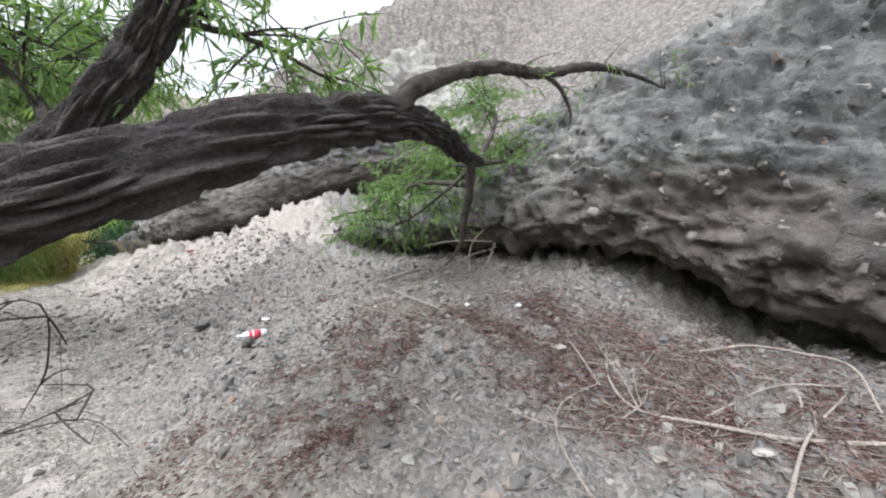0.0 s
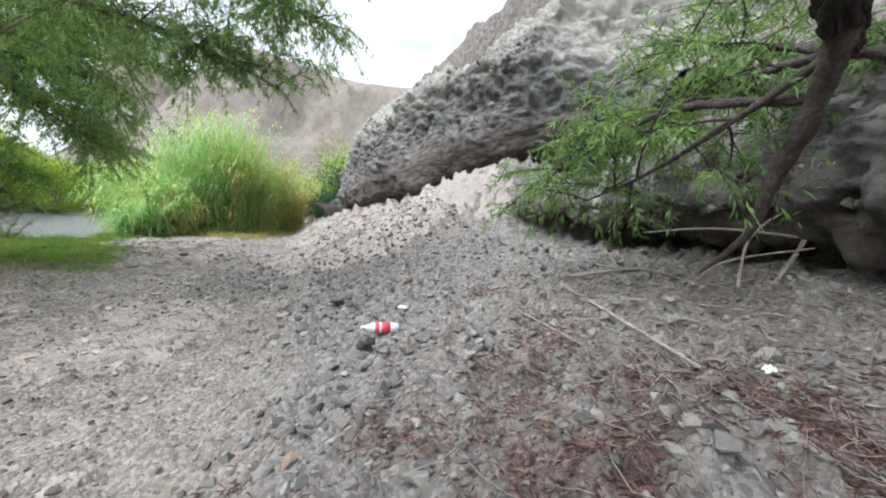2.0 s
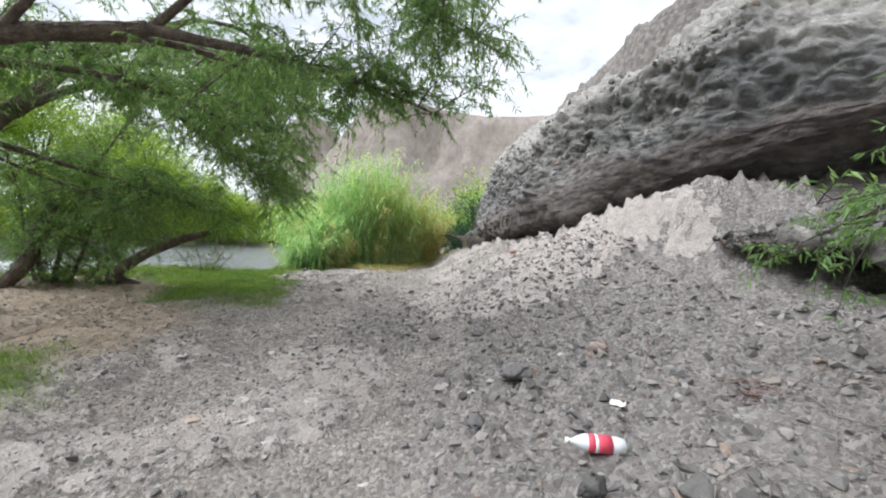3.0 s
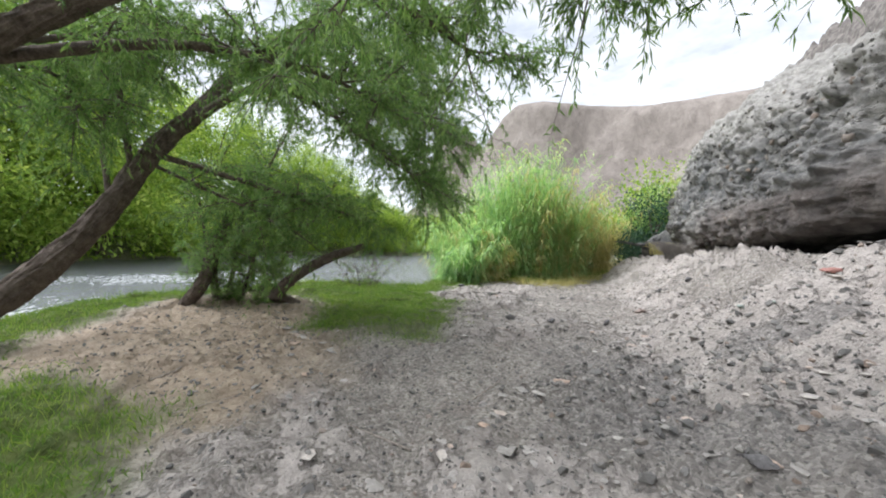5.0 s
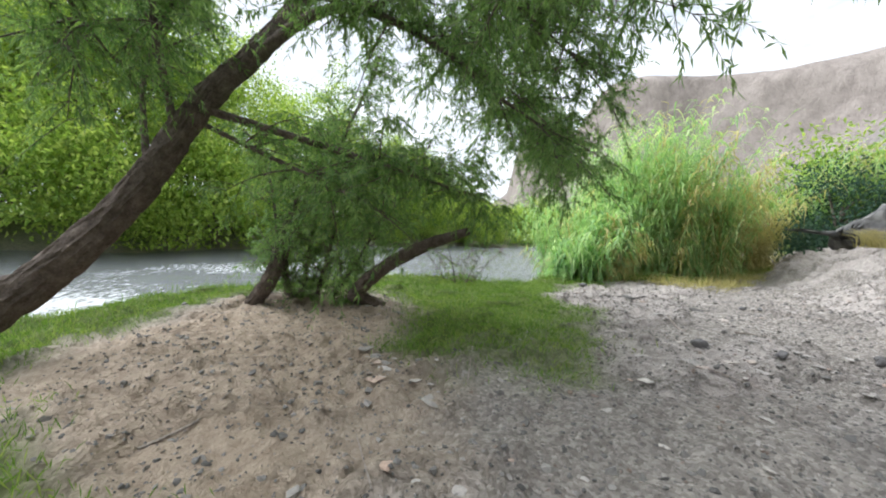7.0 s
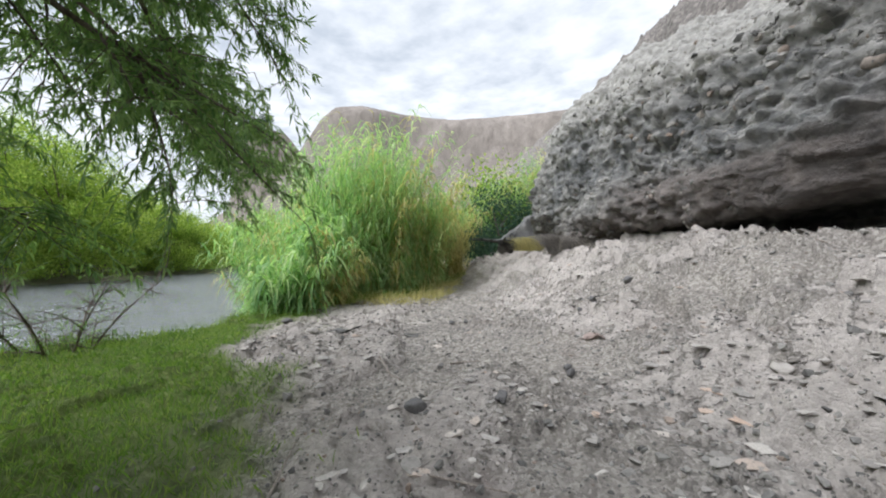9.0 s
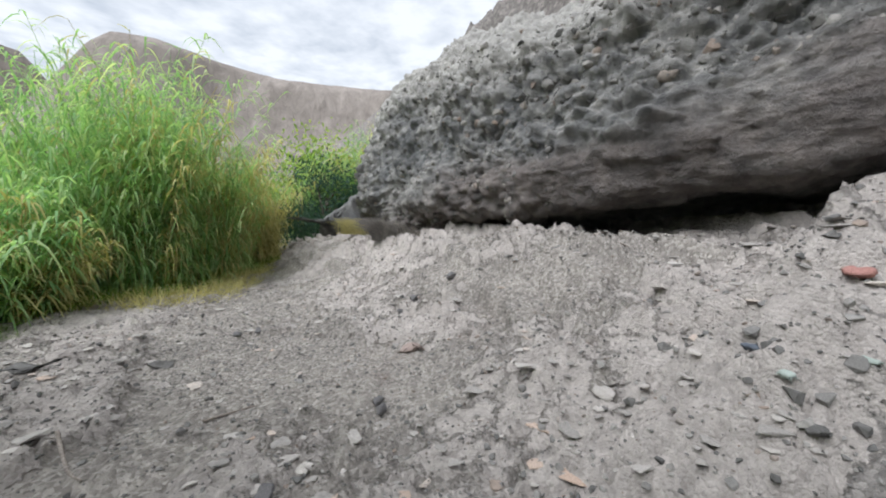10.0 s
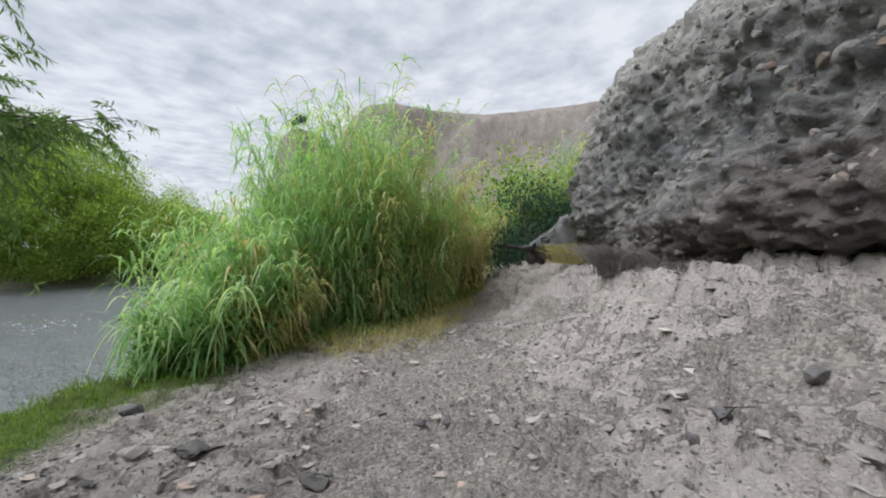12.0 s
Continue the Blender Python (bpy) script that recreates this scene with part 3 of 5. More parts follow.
M_LITTER = leaf_material("dead_leaf", [(0.2, (0.07, 0.041, 0.036)), (0.55, (0.145, 0.088, 0.077)), (0.85, (0.30, 0.22, 0.185))], 0.1, 0.85)
M_DARKLEAF = leaf_material("shrub_leaf", [(0.2, (0.02, 0.05, 0.035)), (0.55, (0.045, 0.095, 0.06)), (0.85, (0.10, 0.17, 0.10))], 0.3)
M_PLATE = stone_material("bedrock_plate", (0.28, 0.255, 0.235), (0.42, 0.38, 0.35), (0.56, 0.505, 0.46))
M_MESA = mesa_material()


# ---- structure: the ground ----
def axis(lo, hi, step, far, growth=1.22):
    inner = np.arange(lo, hi + step / 2, step)
    a, s, left = lo, step, []
    while a > -far:
        s *= growth
        a -= s
        left.append(a)
    a, s, right = hi, step, []
    while a < far:
        s *= growth
        a += s
        right.append(a)
    return np.concatenate([left[::-1], inner, right])


def masked(me, r, g, b, layer="masks"):
    col = me.color_attributes.new(layer, "FLOAT_COLOR", "POINT")
    n = len(me.vertices)
    data = np.ones((n, 4), np.float32)
    data[:, 0], data[:, 1], data[:, 2] = r, g, b
    col.data.foreach_set("color", data.ravel())


def litter_density(x, y):
    n = fbm(x * 1.1, y * 1.1, 0 * x, 3, 41)
    m = 1.3 * np.exp(-(((x - 1.75) / 1.0) ** 2 + ((y - 2.7) / 0.9) ** 2)) + 0.9 * np.exp(-(((x - 0.2) / 1.2) ** 2 + ((y - 3.4) / 0.9) ** 2))
    m += 0.7 * np.exp(-(((x + 0.7) / 0.5) ** 2 + ((y - 2.3) / 0.4) ** 2))
    patch = fbm(x * 3.1, y * 3.1, 0 * x, 3, 43)
    return np.clip((m + 0.35 * n - 0.1) * (0.75 + 1.1 * patch), 0, 1)


def build_ground():
    xs, ys = axis(-17.5, 4.5, 0.038, 1500), axis(-3.0, 19.0, 0.038, 1500)
    X, Y = np.meshgrid(xs, ys, indexing="ij")
    x, y = X.ravel(), Y.ravel()
    z = relief(x, y)
    far = np.hypot(x + 8, y - 5)
    z = np.where(far > 90, z + (np.minimum(z, 2.0) - z) * sstep(90, 220, far), z)
    me = array_mesh("ground", np.stack([x, y, z], 1), grid_faces(len(xs), len(ys)), True, M_SOIL)
    d = x - shore(y)
    n = fbm(x * 0.8, y * 0.8, 0 * x, 3, 77)
    sand = 0.85 * (1 - mask_grass(x, y)) * sstep(2.4, 1.3, np.hypot((x + 9.7) / 1.6, y - 2.0 + 0.25 * (x + 9.7)) + 0.5 * n)
    w = river_width(y)
    far_green = sstep(-w, -w - 2, d)
    masked(me, mask_rubble(x, y), np.maximum(mask_grass(x, y), far_green), sand)
    masked(me, slab_field(x, y), sstep(0.6, 1.6, (x + y) * S2 - np.interp((y - x) * S2, BLUFF_U, BLUFF_FACE)), litter_density(x, y), "bare")
    ob = new("ground", me)
    return tagged(ob, "grey gravelly riverbank sloping from rocks to water", "ground", "", "structure")


ground = build_ground()


def build_water():
    xs, ys = axis(-46, -5, 0.5, 400), axis(-40, 60, 0.5, 400)
    X, Y = np.meshgrid(xs, ys, indexing="ij")
    x, y = X.ravel(), Y.ravel()
    z = WATER_Z + 0.03 * fbm(x * 0.8, y * 0.8, 0 * x, 2, 5)
    me = array_mesh("river", np.stack([x, y, z], 1), grid_faces(len(xs), len(ys)), True, M_WATER)
    d = shore(y) - x
    foam = sstep(9, 0, y + 0.3 * (x + 20)) * sstep(0.5, 2, d) * sstep(20, 11, d) * (0.55 + 0.6 * fbm(x * 0.25, y * 0.25, 0 * x, 3, 15))
    masked(me, np.clip(foam, 0, 1.1), 0 * x, 0 * x)
    return tagged(new("river", me), "grey-green river with white riffles", "river", "", "structure")


build_water()


# ---- structure: the conglomerate rocks ----
def rock_wall(name, label, u0, u1, face, foot, lip, crest, back, seed, step=0.042, rough=1.0, cave=1.3, pale=1.0, tail=1.3, mid=(0.05, 0.38, 0.30, 0.74)):
    """An overhanging rock along the slope: functions of u give the face's v, the foot's height, the lip's height, the crest's height and v."""
    us = np.arange(u0, u1 + step, step)
    ps = np.linspace(0, 1, int(11.0 / step))
    U, Pm = np.meshgrid(us, ps, indexing="ij")
    fv, zf, zl, zc, bv = (np.array([fn(a) for a in us])[:, None] for fn in (face, foot, lip, crest, back))
    tuck = 0.9 * sstep(16.8, 19.5, us)[:, None] if cave > 1.5 else 0
    # section: cave back -> lip -> bulging face -> slope -> behind the crest
    keys = [(0.0, fv + cave, zf - 0.5), (0.10, fv + cave * 0.9, zl - 0.02), (0.2, fv + 0.1 + tuck, zl), (0.3, fv - 0.1 + 0.6 * tuck, zl + 0.28 * (zc - zl) * 0.5),
            (0.46, fv + mid[0] * (bv - fv), zl + mid[1] * (zc - zl)), (0.62, fv + mid[2] * (bv - fv), zl + mid[3] * (zc - zl)),
            (0.84, bv + 0 * fv, zc + 0 * fv), (1.0, bv + 2.2, zc + tail)]
    V, Z = np.zeros_like(U), np.zeros_like(U)
    for (a, va, za), (b, vb, zb) in zip(keys[:-1], keys[1:]):
        t = np.clip((Pm - a) / (b - a), 0, 1)
        on = (Pm >= a) & (Pm <= b)
        V, Z = np.where(on, va + (vb - va) * t, V), np.where(on, za + (zb - za) * t, Z)
    for _ in range(26):
        V[:, 1:-1] = 0.25 * V[:, :-2] + 0.5 * V[:, 1:-1] + 0.25 * V[:, 2:]
        Z[:, 1:-1] = 0.25 * Z[:, :-2] + 0.5 * Z[:, 1:-1] + 0.25 * Z[:, 2:]
    # round the ends off
    V = V + (1 - np.sqrt(sstep(u1, u1 - 1.3, U))) * 2.2
    x, y = (V - U) * S2, (V + U) * S2
    du = np.stack([np.gradient(a, axis=0) for a in (x, y, Z)], -1)
    dp = np.stack([np.gradient(a, axis=1) for a in (x, y, Z)], -1)
    nrm = np.cross(dp, du)
    nrm /= np.linalg.norm(nrm, axis=-1)[..., None] + 1e-9
    if (nrm[len(us) // 2, len(ps) // 2] @ np.array([-0.5, -0.5, 0.6])) < 0:
        nrm = -nrm
    d1, h1 = cells(x * 3.2, y * 3.2, Z * 3.2, seed)
    d2, h2 = cells(x * 7, y * 7, Z * 7, seed + 2)
    bed = fbm(x * 0.8, y * 0.8, Z * 1.7, 4, seed + 5)
    lumps = np.maximum(0, 0.6 - d1) * (h1 * 1.2 - 0.25)
    pits = np.maximum(0, 0.42 - d2) * (h2 > 0.6)
    d3, h3 = cells(x * 1.7, y * 1.7, Z * 1.9, seed + 4)
    ridged = 1 - np.abs(fbm(x * 2.6, y * 2.6, Z * 3.0, 4, seed + 31))
    crag = np.abs(fbm(x * 7, y * 7, Z * 7.5, 3, seed + 37))
    hollow, hh = cells(x * 2.1, y * 2.1, Z * 2.8, seed + 41)
    disp = rough * (0.2 * fbm(x * 0.7, y * 0.7, Z * 0.9, 5, seed + 7) + 0.11 * bed + 0.42 * lumps - 0.34 * pits + 0.18 * np.maximum(0, 0.55 - d2) * h2
                    + 0.24 * np.maximum(0, 0.6 - d3) * (h3 - 0.4) + 0.12 * (ridged - 0.6) - 0.09 * crag - 0.35 * np.maximum(0, 0.4 - hollow) * (hh > 0.55))
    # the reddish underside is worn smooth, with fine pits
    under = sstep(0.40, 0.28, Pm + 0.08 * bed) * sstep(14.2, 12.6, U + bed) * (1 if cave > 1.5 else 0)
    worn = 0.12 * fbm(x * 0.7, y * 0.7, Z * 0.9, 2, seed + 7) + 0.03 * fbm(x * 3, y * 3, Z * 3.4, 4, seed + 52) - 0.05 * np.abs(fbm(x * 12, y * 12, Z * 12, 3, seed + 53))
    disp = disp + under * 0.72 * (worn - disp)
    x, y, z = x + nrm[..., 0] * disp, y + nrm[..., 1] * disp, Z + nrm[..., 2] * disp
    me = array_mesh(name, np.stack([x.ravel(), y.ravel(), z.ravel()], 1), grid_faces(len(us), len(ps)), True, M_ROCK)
    # masks by section height: dark reddish above the lip, tan towards the crest
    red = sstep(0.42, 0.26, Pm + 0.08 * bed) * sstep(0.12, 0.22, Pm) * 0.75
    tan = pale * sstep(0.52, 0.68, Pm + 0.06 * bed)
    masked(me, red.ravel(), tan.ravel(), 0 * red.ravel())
    ob = tagged(new(name, me), label, "rock", "", "structure")
    return ob, np.stack([x, y, z], -1), nrm, Pm


def lin(xs, ys):
    return lambda a: float(np.interp(a, xs, ys))


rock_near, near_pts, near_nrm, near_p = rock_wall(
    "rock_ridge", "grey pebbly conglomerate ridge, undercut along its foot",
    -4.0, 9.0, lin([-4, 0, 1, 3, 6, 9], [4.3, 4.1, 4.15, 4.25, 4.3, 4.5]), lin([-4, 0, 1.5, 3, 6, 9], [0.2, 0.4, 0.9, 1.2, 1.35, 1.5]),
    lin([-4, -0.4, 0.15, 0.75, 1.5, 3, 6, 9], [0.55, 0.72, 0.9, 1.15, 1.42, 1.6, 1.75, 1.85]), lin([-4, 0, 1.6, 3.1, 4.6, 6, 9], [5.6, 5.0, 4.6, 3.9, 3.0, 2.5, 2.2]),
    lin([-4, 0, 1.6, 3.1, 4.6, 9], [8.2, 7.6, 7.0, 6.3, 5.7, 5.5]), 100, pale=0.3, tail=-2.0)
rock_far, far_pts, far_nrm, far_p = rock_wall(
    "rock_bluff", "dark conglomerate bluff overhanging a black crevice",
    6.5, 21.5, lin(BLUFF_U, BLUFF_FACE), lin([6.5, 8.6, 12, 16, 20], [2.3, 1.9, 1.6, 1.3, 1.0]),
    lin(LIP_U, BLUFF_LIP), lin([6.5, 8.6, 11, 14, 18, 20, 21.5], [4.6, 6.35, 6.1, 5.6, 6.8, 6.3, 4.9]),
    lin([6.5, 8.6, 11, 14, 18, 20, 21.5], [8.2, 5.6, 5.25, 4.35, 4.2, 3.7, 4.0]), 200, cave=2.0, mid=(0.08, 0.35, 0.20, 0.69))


# ---- foliage ----
def leaf_quads(pos, way, length, width, rng, fold=0.25):
    """Narrow folded leaves at pos that point along way."""
    n = len(pos)
    way = way / (np.linalg.norm(way, axis=1)[:, None] + 1e-9)
    side = np.cross(way, rng.normal(size=(n, 3)))
    side /= np.linalg.norm(side, axis=1)[:, None] + 1e-9
    up = np.cross(side, way)
    ln = (length * rng.uniform(0.65, 1.3, n))[:, None]
    wd = (width * rng.uniform(0.7, 1.25, n))[:, None]
    mid = pos + way * ln * 0.45
    tip = pos + way * ln - up * ln * 0.12 - np.array([0, 0, 0.12]) * ln
    v = np.stack([pos, mid + side * wd * 0.5 + up * wd * fold, tip, mid - side * wd * 0.5 + up * wd * fold], 1).reshape(-1, 3)
    return v, np.arange(4 * n).reshape(n, 4)


def shoots(paths, count, length, droop, rng, start=0.25, spread=1.0, lift=0.1, steps=6):
    """Side shoots off (x, y, z, r) paths: an array (count, steps, 3)."""
    seg = np.vstack([q[int(len(q) * start):] for q in paths])
    nxt = np.vstack([np.gradient(q[:, :3], axis=0)[int(len(q) * start):] for q in paths])
    pick = rng.integers(0, len(seg), count)
    p0, t = seg[pick, :3], nxt[pick]
    t = t / (np.linalg.norm(t, axis=1)[:, None] + 1e-9)
    d = t * 0.5 + spread * rng.normal(size=(count, 3)) * np.array([1, 1, 0.55]) + np.array([0, 0, lift])
    d /= np.linalg.norm(d, axis=1)[:, None] + 1e-9
    ln = length * rng.uniform(0.5, 1.25, count)
    s = np.linspace(0, 1, steps)
    c = p0[:, None] + d[:, None] * (ln[:, None] * s)[..., None]
    c[..., 2] -= droop * ln[:, None] * s ** 2
    bend = rng.normal(size=(count, 3)) * 0.12
    return c + bend[:, None] * (ln[:, None] * s ** 2)[..., None]


def thin_tubes(c, r0, r1, segs=3):
    """Many thin stems at once along c (count, steps, 3)."""
    n, k, _ = c.shape
    t = np.gradient(c, axis=1)
    t /= np.linalg.norm(t, axis=2)[..., None] + 1e-9
    a = np.cross(t, np.array([0.21, 0.37, 0.9]))
    a /= np.linalg.norm(a, axis=2)[..., None] + 1e-9
    b = np.cross(t, a)
    r = np.linspace(1, 0, k)[None, :, None] * (np.asarray(r0) - r1) + r1
    ang = np.linspace(0, 2 * np.pi, segs, endpoint=False)
    v = np.stack([c + (a * math.cos(w) + b * math.sin(w)) * r for w in ang], 2)
    i, j, m = np.meshgrid(np.arange(n), np.arange(k - 1), np.arange(segs), indexing="ij")
    m2 = (m + 1) % segs
    base = i * k * segs
    f = np.stack([base + j * segs + m, base + j * segs + m2, base + (j + 1) * segs + m2, base + (j + 1) * segs + m], -1).reshape(-1, 4)
    return v.reshape(-1, 3), f


def leaves_on(c, count, length, width, rng, hang=0.5, start=0.15):
    """Leaves spread along stems c (count, steps, 3)."""
    n, k, _ = c.shape
    i = rng.integers(0, n, count)
    s = rng.uniform(start, 1, count) * (k - 1.001)
    j = s.astype(int)
    w = (s - j)[:, None]
    p = c[i, j] * (1 - w) + c[i, j + 1] * w
    t = c[i, j + 1] - c[i, j]
    t /= np.linalg.norm(t, axis=1)[:, None] + 1e-9
    way = t * 0.7 + rng.normal(size=(count, 3)) * 0.6 + np.array([0, 0, -hang])
    return leaf_quads(p, way, length, width, rng)


def as_paths(c, r):
    return [np.concatenate([q, np.full((len(q), 1), r)], 1) for q in c]


def willow(name, label, base, trunks, groups, seed, bark=M_BARK, bark_depth=0.16):
    """A willow: furrowed trunks and groups of boughs given by their paths, with side branches, twigs and hanging leaves.
    A group: boughs, number and length of branches, number and length of twigs, number of leaves, leaf size, droop, start."""
    rng = np.random.default_rng(seed)
    tree = tagged(new(name), label, "tree")
    tree.location = base
    off = np.array(base, float)

    def put(nm, v, f, mat, smooth=True):
        return part(nm, array_mesh(nm, v - off, f, smooth, mat), None, tree)

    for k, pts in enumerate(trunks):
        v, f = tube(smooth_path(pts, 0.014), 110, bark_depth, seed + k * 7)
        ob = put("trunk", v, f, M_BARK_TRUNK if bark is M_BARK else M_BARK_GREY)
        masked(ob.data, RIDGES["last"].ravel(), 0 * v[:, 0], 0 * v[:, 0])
    stems, blades = [], []
    for boughs, nb, lb, nt, lt, nl, leaf, droop, start in groups:
        lines = []
        for k, pts in enumerate(boughs):
            q = smooth_path(pts, 0.04)
            v, f = tube(q, 16, bark_depth * 0.8, seed + 50 + k * 7)
            put("branch", v, f, bark)
            lines.append(q)
        b = shoots(lines, nb, lb, droop * 0.4, rng, start, 0.8, 0.25, 9)
        tw = shoots(as_paths(b, 0.01), nt, lt, droop, rng, 0.15, 0.9, 0.05, 6)
        stems += [thin_tubes(b, min(0.013, 0.018 * lb), 0.0025, 4), thin_tubes(tw, min(0.004, 0.012 * lt), 0.001)]
        blades.append(leaves_on(tw, nl, leaf[0], leaf[1], rng, 0.3 + 0.5 * droop))
    v, f = joined(stems)
    tagged(put("twig", v, f, bark), "", "", "", "stuff")
    v, f = joined(blades)
    tagged(put("crown", v, f, M_WILLOW, False), "narrow drooping green leaves")
    return tree


# ---- the willow whose trunk bows over the path ----
TRUNK_A = [(-2.5, 0.2, -0.15, 0.2), (-2.0, 0.45, 0.6, 0.165), (-1.19, 0.66, 1.41, 0.117), (-0.8, 0.89, 1.67, 0.104), (-0.49, 1.23, 1.885, 0.099),
           (-0.246, 1.845, 2.123, 0.096), (-0.018, 2.7, 2.31, 0.09), (0.196, 3.63, 2.38, 0.083), (0.44, 4.2, 2.42, 0.045)]
STEM_A = [(-1.85, 0.62, 0.85, 0.12), (-1.55, 1.1, 1.5, 0.09), (-1.31, 1.3, 1.88, 0.075), (-1.1, 1.3, 2.1, 0.07), (-0.91, 1.3, 2.38, 0.065), (-0.75, 1.35, 2.85, 0.06), (-0.6, 1.5, 3.5, 0.05), (-0.4, 1.8, 4.3, 0.035)]
LIMB_A = [[(-0.246, 1.8, 2.14, 0.06), (-0.068, 2.0, 2.367, 0.051), (0.306, 2.34, 2.6, 0.045), (0.688, 2.56, 2.653, 0.039), (1.14, 2.85, 2.83, 0.033), (1.75, 3.4, 3.0, 0.022), (2.2, 3.7, 3.0, 0.008)],
          [(0.688, 2.56, 2.653, 0.02), (0.84, 2.66, 2.6, 0.016), (0.94, 2.73, 2.44, 0.01), (0.92, 2.73, 2.33, 0.005)],
          [(0.3, 3.85, 2.42, 0.055), (0.3, 4.1, 2.1, 0.05), (0.24, 4.35, 1.75, 0.04), (0.2, 4.5, 1.5, 0.026), (0.02, 4.65, 1.25, 0.01)]]
SPRAY_A = [
    [(0.28, 4.1, 2.15, 0.03), (-0.25, 4.5, 2.25, 0.024), (-0.7, 5.0, 2.15, 0.016), (-1.25, 5.5, 1.9, 0.006)],
    [(0.4, 4.2, 2.4, 0.035), (0.3, 4.8, 2.7, 0.025), (-0.1, 5.4, 3.0, 0.016), (-0.6, 5.9, 3.0, 0.006)],
    [(0.35, 4.1, 2.35, 0.03), (0.2, 4.7, 2.5, 0.02), (-0.1, 5.3, 2.5, 0.014), (-0.7, 6.0, 2.3, 0.006)],
    [(0.4, 4.2, 2.4, 0.035), (0.7, 4.8, 3.1, 0.025), (0.6, 5.5, 3.6, 0.016), (0.2, 6.2, 3.7, 0.006)],
    [(0.3, 4.0, 2.3, 0.025), (-0.05, 4.3, 2.05, 0.018), (-0.4, 4.7, 1.85, 0.012), (-0.8, 5.1, 1.7, 0.005)],
    [(0.4, 4.2, 2.4, 0.03), (0.9, 4.9, 2.6, 0.02), (1.0, 5.7, 2.9, 0.012), (0.8, 6.4, 3.0, 0.005)],
]
DEAD_A = [[(-1.5, 0.85, 1.2, 0.0036), (-1.25, 1.12, 1.36, 0.0026), (-1.27, 1.2, 1.15, 0.0030), (-1.42, 1.25, 0.95, 0.0015)], [(-1.75, 0.75, 0.95, 0.0036), (-1.5, 1.2, 0.9, 0.0026), (-1.2, 1.28, 1.03, 0.0030), (-1.35, 1.25, 1.06, 0.0015)],
          [(-1.5, 1.2, 0.9, 0.0030), (-1.25, 1.3, 0.92, 0.0020), (-1.1, 1.3, 0.82, 0.0010)]]
TOP_A = [[(-1.31, 1.3, 1.88, 0.03), (-1.8, 1.6, 2.25, 0.02), (-2.3, 1.8, 2.3, 0.008)], [(-0.91, 1.3, 2.38, 0.03), (-1.5, 1.6, 2.85, 0.02), (-2.2, 1.9, 2.95, 0.008)],
         [(-0.75, 1.35, 2.85, 0.03), (-1.0, 1.8, 3.3, 0.02), (-1.5, 2.4, 3.5, 0.008)], [(-0.95, 1.3, 2.3, 0.016), (-0.8, 1.7, 2.42, 0.012), (-0.55, 2.2, 2.42, 0.005)],
         [(-1.1, 1.3, 2.1, 0.02), (-1.5, 1.7, 2.3, 0.014), (-1.7, 2.1, 2.5, 0.006)], [(-0.4, 1.8, 4.3, 0.03), (-0.2, 2.6, 4.6, 0.02), (0.2, 3.4, 4.3, 0.008)]]
willow("willow_tree", "old willow with a furrowed dark trunk bowed over the path", (-2.5, 0.2, -0.1), [TRUNK_A, STEM_A],
       [(DEAD_A, 8, 0.2, 12, 0.12, 0, (0.05, 0.01), 0.3, 0.4), (LIMB_A, 16, 0.3, 20, 0.2, 90, (0.08, 0.013), 0.4, 0.3), (SPRAY_A, 100, 0.6, 1000, 0.38, 17000, (0.08, 0.013), 0.25, 0.25),
        (TOP_A, 70, 0.45, 500, 0.34, 6500, (0.085, 0.014), 0.4, 0.2)], 11, bark_depth=0.42)

# ---- the leaning willow on the bank ----
TRUNK_B = [(-9.1, -1.9, -0.6, 0.25), (-9.35, -1.2, -0.15, 0.22), (-9.75, -0.35, 0.35, 0.19), (-10.0, 0.25, 0.95, 0.17), (-10.25, 0.75, 1.7, 0.155), (-10.5, 1.24, 2.72, 0.145),
           (-10.7, 1.75, 3.45, 0.125), (-10.95, 2.25, 4.3, 0.1), (-11.0, 3.0, 5.1, 0.085), (-10.8, 4.0, 5.8, 0.05)]
TRUNK_B2 = [(-9.3, -3.4, 0.0, 0.14), (-9.5, -2.0, 0.42, 0.13), (-9.75, -0.7, 0.58, 0.12), (-9.95, 0.1, 0.75, 0.11)]
